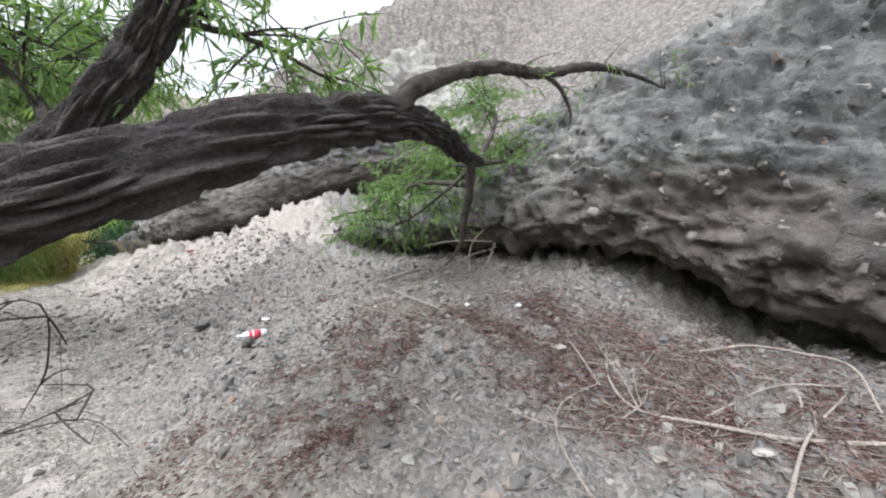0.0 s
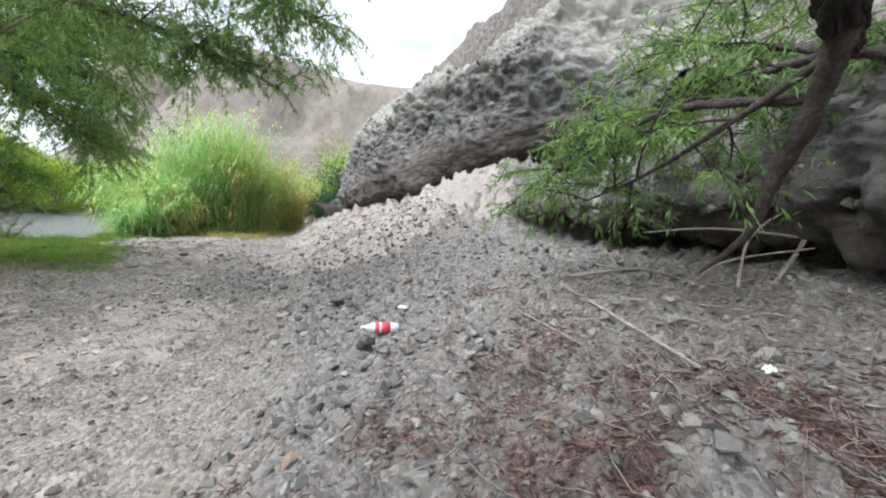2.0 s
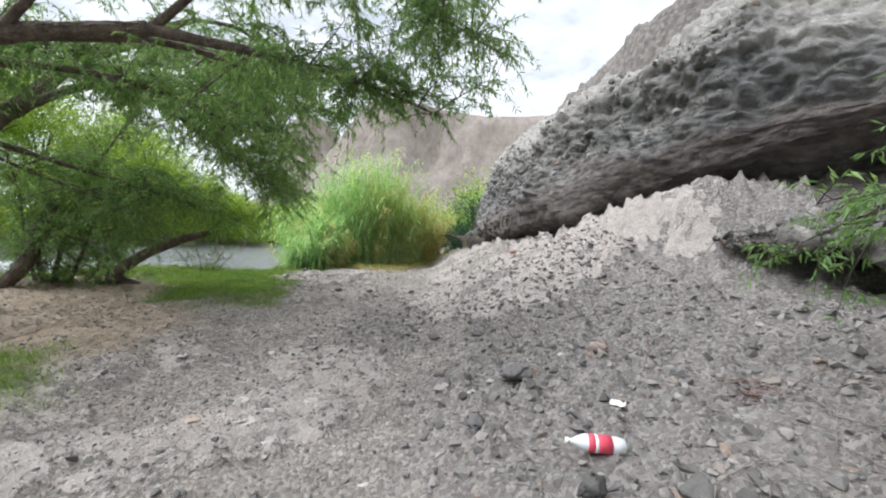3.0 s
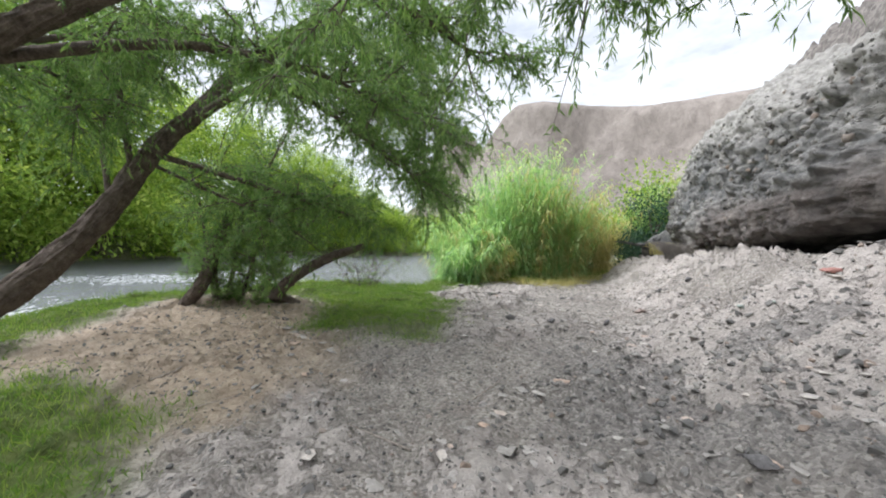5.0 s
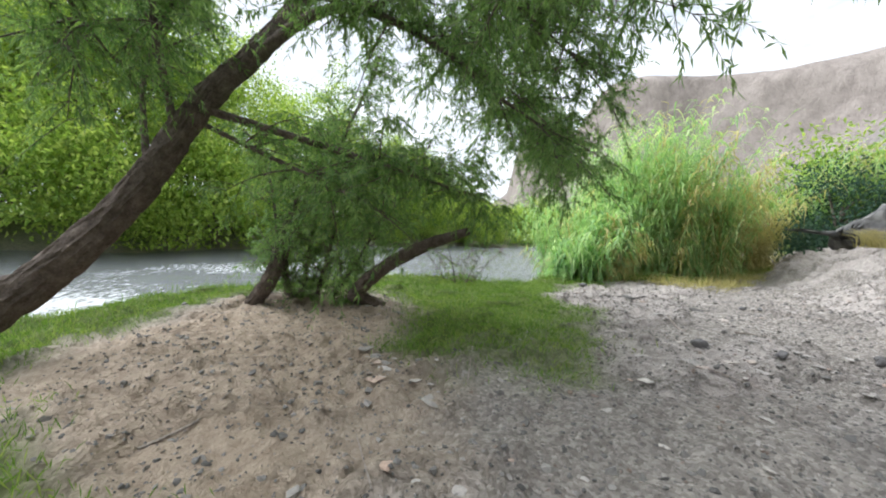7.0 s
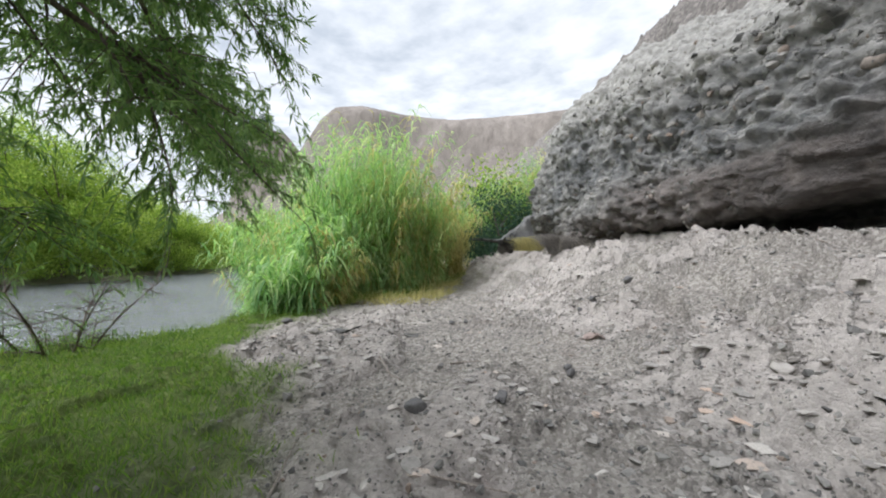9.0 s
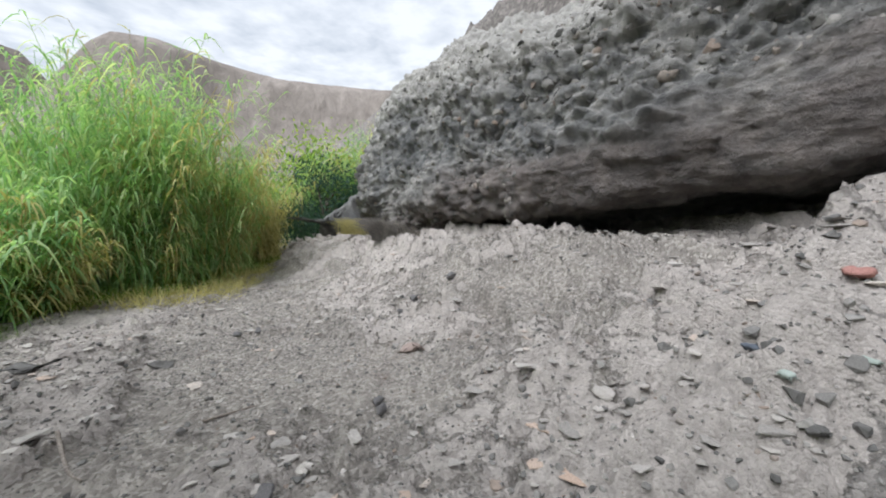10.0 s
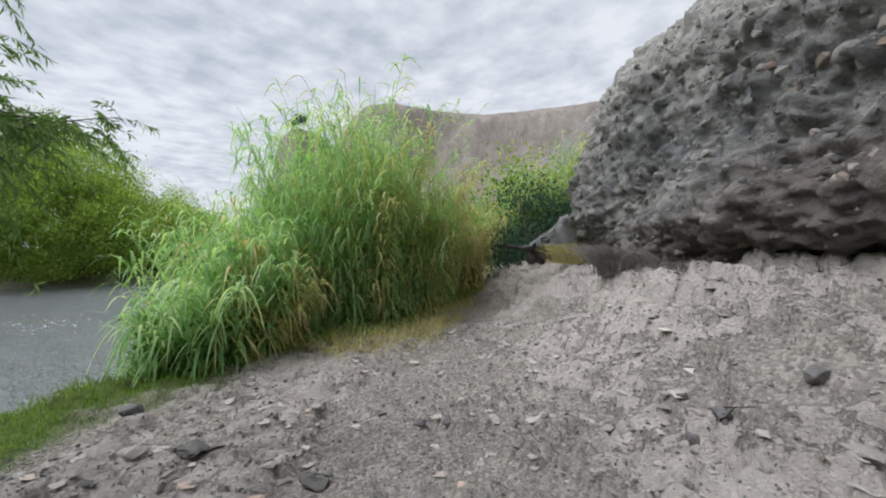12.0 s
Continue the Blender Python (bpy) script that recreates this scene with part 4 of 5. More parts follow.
BOUGHS_B = [
    [(-10.65, 1.6, 3.2, 0.08), (-10.4, 2.35, 3.75, 0.065), (-10.25, 2.95, 3.85, 0.05), (-10.1, 3.8, 3.5, 0.038), (-10.1, 4.6, 3.0, 0.022), (-10.1, 5.4, 2.6, 0.01)],
    [(-10.5, 1.25, 2.65, 0.05), (-10.45, 2.3, 2.4, 0.042), (-10.4, 3.3, 2.15, 0.03), (-10.5, 4.4, 1.9, 0.012)],
    [(-10.48, 1.2, 2.5, 0.03), (-10.4, 2.0, 2.15, 0.022), (-10.3, 2.9, 1.8, 0.01)],
    [(-10.95, 2.3, 4.3, 0.06), (-10.2, 3.4, 4.9, 0.045), (-10.0, 4.4, 4.6, 0.03), (-10.1, 5.3, 4.0, 0.01)],
    [(-10.25, 2.95, 3.85, 0.04), (-10.0, 3.9, 4.2, 0.03), (-10.0, 4.7, 4.0, 0.02), (-10.0, 5.5, 3.5, 0.01)],
    [(-10.4, 1.0, 2.4, 0.045), (-10.2, 0.9, 3.4, 0.035), (-9.9, 1.0, 4.4, 0.025), (-9.5, 1.5, 5.2, 0.01)],
    [(-11.0, 3.0, 5.1, 0.05), (-11.6, 4.5, 5.4, 0.04), (-12.3, 5.8, 4.0, 0.025), (-13.3, 6.9, 2.75, 0.01)],
    [(-10.8, 4.0, 5.8, 0.04), (-10.5, 4.8, 5.8, 0.03), (-10.5, 5.7, 5.2, 0.01)],
    [(-11.0, 3.0, 5.0, 0.04), (-11.4, 3.8, 4.4, 0.03), (-11.6, 4.8, 3.7, 0.02), (-11.7, 5.8, 2.9, 0.01)],
    [(-10.3, 0.8, 1.9, 0.04), (-10.6, 0.6, 2.9, 0.03), (-10.9, 0.7, 4.0, 0.02), (-11.2, 0.6, 5.0, 0.01)],
]
willow("willow_tree", "leaning willow with grey-brown bark on the grassy bank", (-9.1, -1.9, -0.55), [TRUNK_B, TRUNK_B2],
       [(BOUGHS_B, 260, 0.95, 3900, 0.5, 112000, (0.085, 0.016), 0.42, 0.3)], 21, bark=M_BARK_GREY)

# ---- the willow that arches over the path ----
TRUNK_C = [(-7.1, -2.6, -0.3, 0.18), (-7.45, -1.6, 0.8, 0.15), (-7.7, -0.4, 1.9, 0.125), (-7.75, 0.6, 2.7, 0.11), (-7.3, 1.7, 3.3, 0.09), (-6.6, 2.8, 3.6, 0.075)]
BOUGHS_C = [
    [(-6.6, 2.8, 3.6, 0.065), (-5.9, 3.8, 3.5, 0.045), (-5.2, 4.6, 3.3, 0.028), (-4.6, 5.2, 3.0, 0.01)],
    [(-7.3, 1.7, 3.3, 0.06), (-7.1, 3.0, 3.7, 0.045), (-7.1, 4.0, 3.7, 0.03), (-7.1, 4.9, 3.4, 0.01)],
    [(-7.75, 0.6, 2.7, 0.06), (-8.0, 2.0, 3.3, 0.045), (-8.2, 3.3, 3.4, 0.03), (-8.3, 4.4, 3.1, 0.01)],
    [(-7.7, -0.3, 2.0, 0.05), (-8.4, 0.2, 2.8, 0.035), (-9.2, 0.6, 3.2, 0.02), (-9.9, 0.7, 2.9, 0.01)],
    [(-6.6, 2.8, 3.6, 0.05), (-6.0, 3.4, 4.2, 0.035), (-5.2, 4.6, 4.5, 0.02), (-4.6, 5.8, 4.1, 0.01)],
    [(-7.7, 0.0, 2.3, 0.04), (-7.3, 0.3, 3.3, 0.03), (-6.6, 0.8, 4.1, 0.01)],
    [(-7.72, 0.2, 2.5, 0.045), (-8.6, 1.0, 3.4, 0.03), (-9.4, 2.0, 4.0, 0.02), (-9.8, 3.2, 4.0, 0.01)],
    [(-7.3, 1.7, 3.3, 0.05), (-6.6, 2.2, 4.0, 0.035), (-5.6, 3.0, 4.6, 0.02), (-4.6, 3.6, 4.8, 0.01)],
]
willow("willow_tree", "willow arching its leafy boughs over the path", (-7.1, -2.6, -0.25), [TRUNK_C],
       [(BOUGHS_C, 230, 0.8, 3200, 0.42, 84000, (0.08, 0.014), 0.4, 0.25)], 31, bark=M_BARK_GREY)

# ---- the sprouting stump at the water ----
TRUNK_D = [(-11.75, 1.3, -0.15, 0.13), (-11.72, 1.5, 0.25, 0.12), (-11.65, 1.75, 0.65, 0.11), (-11.85, 1.85, 1.2, 0.1), (-12.0, 2.1, 1.9, 0.08)]
LOG_D = [(-11.55, 3.75, -0.02, 0.10), (-11.6, 3.1, 0.3, 0.1), (-11.45, 2.95, 0.42, 0.11), (-11.2, 3.35, 0.85, 0.1), (-10.9, 3.9, 1.2, 0.085), (-10.4, 4.35, 1.42, 0.05)]
BOUGHS_D = [
    [(-12.0, 2.1, 0.1, 0.05), (-12.0, 2.2, 1.0, 0.04), (-11.9, 2.4, 2.0, 0.03), (-11.7, 2.8, 3.0, 0.02), (-11.5, 3.2, 3.9, 0.01)],
    [(-11.9, 2.3, 0.1, 0.04), (-11.7, 2.5, 0.9, 0.03), (-11.5, 2.7, 1.7, 0.02), (-11.4, 3.0, 2.4, 0.01)],
    [(-12.1, 1.9, 0.1, 0.04), (-12.2, 1.7, 1.0, 0.03), (-12.1, 1.6, 1.9, 0.02), (-12.0, 1.4, 2.7, 0.01)],
    [(-11.9, 2.0, 0.1, 0.04), (-11.8, 1.9, 0.9, 0.03), (-11.8, 2.1, 1.8, 0.02), (-11.9, 2.4, 2.6, 0.01)],
    [(-11.85, 2.5, 0.1, 0.03), (-11.8, 2.9, 0.8, 0.025), (-11.6, 3.3, 1.5, 0.015), (-11.5, 3.7, 2.0, 0.008)],
]
willow("willow_stump", "sprouting willow stump with dense upright shoots by the water", (-11.8, 1.8, -0.1), [TRUNK_D, LOG_D],
       [(BOUGHS_D, 200, 0.55, 1700, 0.38, 30000, (0.09, 0.014), 0.2, 0.06)], 41, bark=M_BARK_GREY, bark_depth=0.18)
BOUGHS_E = [[(-14.3, 5.2, -0.35, 0.02), (-14.3 + 0.5 * math.cos(a), 5.2 + 0.5 * math.sin(a), 0.5, 0.012), (-14.3 + 1.1 * math.cos(a), 5.2 + 1.1 * math.sin(a), 1.15, 0.004)] for a in (0.3, 1.4, 2.6, 3.7, 4.9, 5.8)]
willow("twiggy_shrub", "half-bare twiggy shrub at the edge of the grass", (-14.3, 5.2, -0.3), [],
       [(BOUGHS_E, 90, 0.5, 350, 0.3, 1600, (0.075, 0.012), 0.2, 0.05)], 51, bark=M_BARK_GREY)


# ---- trees of the far bank ----
def bank_tree(name, label, height, width, seed, leafmat=None, count=17000, size=(0.17, 0.085)):
    rng = np.random.default_rng(seed)
    tree = tagged(new(name), label, "tree", "trees on the far bank")
    q = smooth_path([(0, 0, -0.3, 0.16), (0.15, 0.1, height * 0.35, 0.12), (0.1, 0.3, height * 0.75, 0.05)], 0.3)
    limbs = [tube(q, 8, 0.1, seed)]
    pts = []
    for k in range(16):
        a, h = rng.uniform(0, 6.28), rng.uniform(0.08, 0.85) * height
        r = width * 0.5 * (0.45 + 0.55 * math.sin(math.pi * min(1, 0.15 + h / height))) * rng.uniform(0.6, 1.1)
        end = np.array([math.cos(a) * r, math.sin(a) * r, h + rng.uniform(0, 0.22) * height])
        limbs.append(tube(smooth_path([(0.1, 0.1, h * 0.6, 0.06), (*(end * [0.5, 0.5, 0.85]), 0.04), (*end, 0.012)], 0.4), 5))
        pts.append(end)
    v, f = joined(limbs)
    part("trunk", array_mesh("trunk", v, f, True, M_BARK_GREY), None, tree)
    c = np.array(pts)[rng.integers(0, len(pts), 140)] + rng.normal(size=(140, 3)) * np.array([width, width, height]) * 0.11
    i = rng.integers(0, len(c), count)
    p = c[i] + rng.normal(size=(count, 3)) * np.array([0.46, 0.46, 0.3])
    p[:, 2] = np.maximum(p[:, 2], -0.2)
    v, f = leaf_quads(p, rng.normal(size=(count, 3)) + np.array([0, 0, -0.5]), size[0], size[1], rng)
    part("crown", array_mesh("crown", v, f, False, leafmat or M_FARLEAF), None, tree)
    return tree


def far_bank():
    rng = random.Random(7)
    kinds = [bank_tree("bank_willow", "bright green willow on the far bank", 8.5, 6.5, 61), bank_tree("bank_willow", "broad green willow on the far bank", 6.0, 6.5, 62),
             bank_tree("bank_shrub", "low green thicket at the water's edge", 3.4, 5.5, 63)]
    spots = []
    for y in range(-44, 52, 4):
        for row in (0, 1):
            yy = y + rng.uniform(-1.2, 1.2)
            spots.append((shore(yy) - river_width(yy) - 0.8 - row * 4.5 - rng.uniform(0, 1.5), yy, row))
    for n, (x, y, row) in enumerate(spots):
        tall = y < 12
        k = (0 if row else rng.choice((1, 2))) if tall else (rng.choice((1, 2)) if row else 2)
        s = rng.uniform(0.85, 1.2) * ((1.7 if y < -3 else 1.3) if tall else 1.15)
        m = pose(float(x), y, 0.15, 0, 0, rng.uniform(0, 360)) @ Matrix.Scale(s, 4)
        if n < 3:
            kinds[n].matrix_basis = m
        else:
            o = copy_thing(kinds[k], m)
            o.matrix_basis = m


far_bank()


# ---- reeds ----
def reed_bed(name, label, spots, height, seed, leaf_len, per, mat=M_REED, straw=0.12, spread=0.14, edge=0.5):
    """A bed of giant reed: jointed canes with long arching leaves, some dry."""
    rng = np.random.default_rng(seed)
    n = len(spots)
    lean = rng.normal(size=(n, 2)) * 0.2
    s = np.linspace(0, 1, 8)
    mid = spots[:, :2].mean(0)
    out = (spots[:, :2] - mid)
    out /= np.abs(out).max() + 1e-9
    d = lean + out * spread
    rim = np.clip(np.hypot(out[:, 0], out[:, 1]), 0, 1)
    clump = vnoise(spots[:, 0] * 1.1, spots[:, 1] * 1.1, 0 * rim, seed) * 0.5 + vnoise(spots[:, 0] * 2.3, spots[:, 1] * 2.3, 0 * rim, seed + 3) * 0.3
    h = height * rng.uniform(0.55, 1.02, n) * (1 - edge * rim ** 1.5) * (1 + 0.22 * clump)
    d = d + 0.16 * np.stack([vnoise(spots[:, 0] * 0.9, spots[:, 1] * 0.9, 0 * rim, seed + 7), vnoise(spots[:, 0] * 0.9, spots[:, 1] * 0.9, 0 * rim, seed + 9)], 1)
    c = np.zeros((n, 8, 3))
    c[..., 0] = spots[:, None, 0] + d[:, None, 0] * h[:, None] * s ** 1.6
    c[..., 1] = spots[:, None, 1] + d[:, None, 1] * h[:, None] * s ** 1.6
    c[..., 2] = spots[:, None, 2] + h[:, None] * s * (1 - 0.10 * s)
    bed = tagged(new(name), label, "reeds")
    dry = rng.random(n) < straw + 0.45 * sstep(0.1, 0.8, out[:, 0] * 0.5 + out[:, 1] * 0.87)
    for pick, nm, mt in ((~dry, "cane", mat), (dry, "dry_cane", M_STRAW)):
        v, f = thin_tubes(c[pick], 0.011, 0.004, 4)
        tagged(part(nm, array_mesh(nm, v, f, True, mt), None, bed), "", "", "", "stuff")
        ci = c[pick]
        m = len(ci)
        cnt = m * per
        i = rng.integers(0, m, cnt)
        t = rng.uniform(0.03, 1, cnt) * 6.999
        j = t.astype(int)
        w = (t - j)[:, None]
        p = ci[i, j] * (1 - w) + ci[i, j + 1] * w
        az = rng.uniform(0, 2 * np.pi, cnt)
        ln = leaf_len * rng.uniform(0.5, 1.2, cnt)
        way = np.stack([np.cos(az), np.sin(az), 0 * az], 1)
        side = np.stack([-np.sin(az), np.cos(az), 0 * az], 1)
        up0 = rng.uniform(0.25, 1.35, cnt)
        fall = rng.uniform(0.5, 1.5, cnt)
        ss = np.linspace(0, 1, 5)
        wd = 0.036 * np.array([0.55, 1.0, 0.85, 0.5, 0.03])
        vs = []
        for a, b in zip(ss, wd):
            q = p + way * (ln * a * 0.75)[:, None]
            q[:, 2] += ln * (up0 * a * 0.75 - fall * a * a)
            vs += [q + side * b * 0.5, q - side * b * 0.5]
        v = np.stack(vs, 1).reshape(-1, 3)
        k = np.arange(cnt)[:, None] * 10
        f = np.concatenate([np.stack([k[:, 0] + 2 * r, k[:, 0] + 2 * r + 1, k[:, 0] + 2 * r + 3, k[:, 0] + 2 * r + 2], 1) for r in range(4)])
        tagged(part("reed_leaf" if mt is mat else "dry_leaf", array_mesh("reed_leaf", v, f, True, mt), None, bed), "", "", "", "stuff")
    return bed


def spots_in(cx, cy, rx, ry, turn, n, seed):
    rng = np.random.default_rng(seed)
    a, r = rng.uniform(0, 2 * np.pi, n), np.sqrt(rng.uniform(0, 1, n))
    x, y = r * np.cos(a) * rx, r * np.sin(a) * ry
    ct, st = math.cos(turn), math.sin(turn)
    x, y = cx + x * ct - y * st, cy + x * st + y * ct
    return np.stack([x, y, np.maximum(land(x, y), WATER_Z - 0.2)], 1)


reed_bed("reed_bed", "tall green giant reeds with some dry leaves", spots_in(-17.75, 12.7, 2.5, 3.8, 0.2, 1100, 71), 6.3, 71, 0.56, 42, M_REED, 0.1, 0.12, 0.5)
reed_bed("reed_bed", "yellowing dry reeds beside the trodden path", spots_in(-18.3, 16.3, 1.7, 2.1, 0.3, 340, 72), 5.0, 72, 0.55, 32, M_REED, 0.55, 0.1, 0.4)
reed_bed("reed_bed", "low green reeds hanging to the water", spots_in(-15.4, 9.2, 0.95, 1.2, 0.3, 260, 73), 2.5, 73, 0.55, 30, M_REED, 0.05, 0.14, 0.5)

reed_bed("reed_bed", "light green reeds behind the dark shrub", spots_in(-17.6, 22.6, 2.6, 1.5, 0.3, 260, 74), 5.0, 74, 0.7, 26, M_REED, 0.15, 0.1, 0.5)


def far_shrubs():
    a = bank_tree("shrub", "dark green shrub behind the rock", 3.4, 3.2, 81, M_DARKLEAF, 9000, (0.17, 0.08))
    a.matrix_basis = pose(-17.3, 20.6, 0.5)
    for x, y, s, r in ((-21.5, 24.0, 1.2, 60), (-18.0, 25.5, 1.15, 200), (-24.5, 21.0, 1.1, 120)):
        b = bank_tree("bank_shrub", "light green shrub behind the reeds", 4.2, 4.5, 82 + int(r), M_FARLEAF, 4500, (0.25, 0.1))
        b.matrix_basis = pose(x, y, 0.5, 0, 0, r) @ Matrix.Scale(s, 4)


far_shrubs()


# ---- mesas in the distance ----
def mesa(name, label, yaw0, yaw1, near, far, profile, seed):
    """A flat-topped hill seen from the bank: yaw in degrees left of north, profile of height by share of its length."""
    us = np.linspace(0, 1, 160)
    ps = np.linspace(0, 1, 40)
    U, Pm = np.meshgrid(us, ps, indexing="ij")
    yaw = np.radians(yaw0 + (yaw1 - yaw0) * U)
    top = np.interp(U, [a for a, _ in profile], [b for _, b in profile])
    dist = near + (far - near) * np.clip(Pm / 0.7, 0, 1) + 60 * np.clip((Pm - 0.7) / 0.3, 0, 1)
    z = top * np.interp(Pm, [0, 0.25, 0.5, 0.62, 0.7, 1.0], [0, 0.22, 0.6, 0.88, 1.0, 0.98])
    x, y = -8 - np.sin(yaw) * dist, 5 + np.cos(yaw) * dist
    gul = fbm(x * 0.06, y * 0.06, z * 0.03, 5, seed)
    z = 1.07 * z * (1 + 0.10 * gul * (Pm < 0.66) + 0.012 * gul) - 1.0
    me = array_mesh(name, np.stack([x.ravel(), y.ravel(), z.ravel()], 1), grid_faces(160, 40), True, M_MESA)
    return tagged(new(name, me), label, "hill", "", "structure")


mesa("backdrop_mesa", "flat-topped tan desert mesa", 66, -20, 110, 165, [(0, 22), (0.06, 44), (0.09, 56), (0.115, 61), (0.16, 62), (0.315, 57), (0.498, 58), (0.635, 60), (1, 60)], 301)
mesa("backdrop_hill", "rounded tan desert hill", 92, 60, 150, 200, [(0, 3), (0.5, 6), (0.68, 22), (0.74, 54), (0.8, 60), (0.9, 58), (1, 45)], 302)

ridge_tree = bank_tree("ridge_tree", "lone small tree on the far hilltop", 4.5, 6.0, 88, M_DARKLEAF, 2500, (0.4, 0.2))
ridge_tree.matrix_basis = pose(-8 - 199 * math.sin(radians(66)), 5 + 199 * math.cos(radians(66)), 63.0, 0, 0, 0) @ Matrix.Scale(1.25, 4)


# ---- grass, leaf litter, tufts ----
def blades(name, label, category, n, box, density, height, width, mat, seed, lean=0.5):
    """Upright blades scattered by a density over a stretch of the ground."""
    rng = np.random.default_rng(seed)
    x, y = rng.uniform(box[0], box[1], n), rng.uniform(box[2], box[3], n)
    keep = rng.random(n) < density(x, y)
    x, y = x[keep], y[keep]
    z = relief(x, y)
    m = len(x)
    p = np.stack([x, y, z - 0.01], 1)
    way = np.stack([rng.normal(size=m) * lean, rng.normal(size=m) * lean, np.ones(m)], 1)
    v, f = leaf_quads(p, way, height, width, rng, 0.15)
    return tagged(new(name, array_mesh(name, v, f, False, mat)), label, category, "", "stuff")


blades("grass", "short green grass on the river bank", "grass", 220000, (-17.5, -4.0, -3.5, 9.3), lambda x, y: mask_grass(x, y) ** 1.3, 0.1, 0.008, M_GRASS, 91)
blades("tall_grass", "long bright grass along the water", "grass", 30000, (-17.5, -9.0, -3.5, 9.6), lambda x, y: mask_grass(x, y) * sstep(2.2, 0.5, x - shore(y)), 0.22, 0.012, M_GRASS, 92, 0.35)
blades("straw_grass", "dry yellow grass along the path", "grass", 19000, (-19.5, -13.0, 10.0, 20.0),
       lambda x, y: sstep(0.7, 0.2, np.abs(x + 14.1 + 0.62 * np.maximum(y - 12, 0)) - 0.15) * sstep(8.6, 10.5, y), 0.34, 0.011, M_STRAW, 93, 0.8)
blades("verge_grass", "low green weeds under the reeds", "grass", 16000, (-18.0, -13.5, 8.0, 17.0),
       lambda x, y: sstep(0.9, 0.2, np.abs(x + 15.1 + 0.35 * np.maximum(y - 11, 0)) - 0.1), 0.3, 0.014, M_GRASS, 94, 0.5)


def leaf_litter(n, seed):
    rng = np.random.default_rng(seed)
    x, y = rng.uniform(-2.0, 3.2, n), rng.uniform(1.0, 5.5, n)
    keep = rng.random(n) < litter_density(x, y)
    x, y = x[keep], y[keep]
    m = len(x)
    p = np.stack([x, y, relief(x, y) + rng.uniform(0.002, 0.03, m)], 1)
    way = np.stack([rng.normal(size=m), rng.normal(size=m), rng.normal(size=m) * 0.25], 1)
    v, f = leaf_quads(p, way, 0.062, 0.012, rng, 0.3)
    return tagged(new("leaf_litter", array_mesh("leaf_litter", v, f, False, M_LITTER)), "reddish-brown dead leaves strewn under the willow", "leaves", "", "stuff")


leaf_litter(110000, 95)


def twig_litter(n, seed):
    """Fine dry twigs fallen from the willow, lying criss-cross."""
    rng = np.random.default_rng(seed)
    x, y = rng.uniform(-1.6, 3.0, n), rng.uniform(1.6, 6.2, n)
    m = np.exp(-(((x - 0.2) / 0.9) ** 2 + ((y - 4.7) / 0.9) ** 2)) + 0.8 * np.exp(-(((x - 1.7) / 0.9) ** 2 + ((y - 2.6) / 0.8) ** 2)) + 0.08
    keep = (rng.random(n) < m) & ((x + y) * S2 < 4.2)
    x, y = x[keep], y[keep]
    k = len(x)
    a, ln = rng.uniform(0, 6.283, k), rng.uniform(0.12, 0.65, k)
    s = np.linspace(0, 1, 7)
    bend = rng.normal(size=k) * 0.5
    ang = a[:, None] + bend[:, None] * s
    px = x[:, None] + ln[:, None] * s * np.cos(ang)
    py = y[:, None] + ln[:, None] * s * np.sin(ang)
    pz = relief(px.ravel(), py.ravel()).reshape(px.shape)
    pz = np.maximum(pz, pz.mean(1, keepdims=True)) + 0.012 + rng.uniform(0, 0.09, k)[:, None] * s * rng.random(k)[:, None]
    v, f = thin_tubes(np.stack([px, py, pz], -1), rng.uniform(0.0022, 0.0055, k)[:, None, None], 0.0012)
    return tagged(new("twig_litter", array_mesh("twig_litter", v, f, True, M_TWIG)), "fine dry grey twigs tangled over dead leaves", "twigs", "", "stuff")


twig_litter(4200, 103)


def grass_tuft(label, x, y, h, n, seed, mat, lean, hang=False, z=None, spread=0.11, thick=0.004):
    rng = np.random.default_rng(seed)
    z = ground_z(x, y) - 0.02 if z is None else z
    c = np.zeros((n, 6, 3))
    s = np.linspace(0, 1, 6)
    d = rng.normal(size=(n, 2)) * 0.25 + np.array(lean)
    ln = h * rng.uniform(0.5, 1.1, n)
    c[..., 0] = x + rng.normal(size=(n, 1)) * spread + d[:, :1] * ln[:, None] * s ** 1.5
    c[..., 1] = y + rng.normal(size=(n, 1)) * spread + d[:, 1:] * ln[:, None] * s ** 1.5
    c[..., 2] = z + (-1 if hang else 1) * ln[:, None] * s * (1 - 0.45 * s * (0 if hang else 1))
    v, f = thin_tubes(c, thick, thick * 0.4)
    return tagged(new("grass_tuft", array_mesh("grass_tuft", v, f, True, mat)), label, "grass", "", "stuff")


grass_tuft("grey dry grass tuft bent over the path", -11.05, 13.62, 0.85, 900, 96, M_DRYGREY, (-0.3, -0.15), spread=0.13, thick=0.005)
grass_tuft("grey dry grass tuft at the rock's foot", -10.6, 13.6, 0.5, 260, 97, M_DRYGREY, (-0.1, -0.3), spread=0.18, thick=0.004)
grass_tuft("sparse grey weeds at the rock's foot", -9.9, 13.3, 0.5, 300, 100, M_DRYGREY, (0.1, -0.4), spread=0.3, thick=0.005)
grass_tuft("pale yellow grass tuft at the rock's foot", -12.9, 16.2, 0.8, 900, 98, M_STRAW, (-0.2, -0.2), spread=0.3, thick=0.006)
grass_tuft("small weed rooted on the ledge", -7.6, 11.3, 0.16, 60, 99, M_GRASS, (0.0, 0.0))
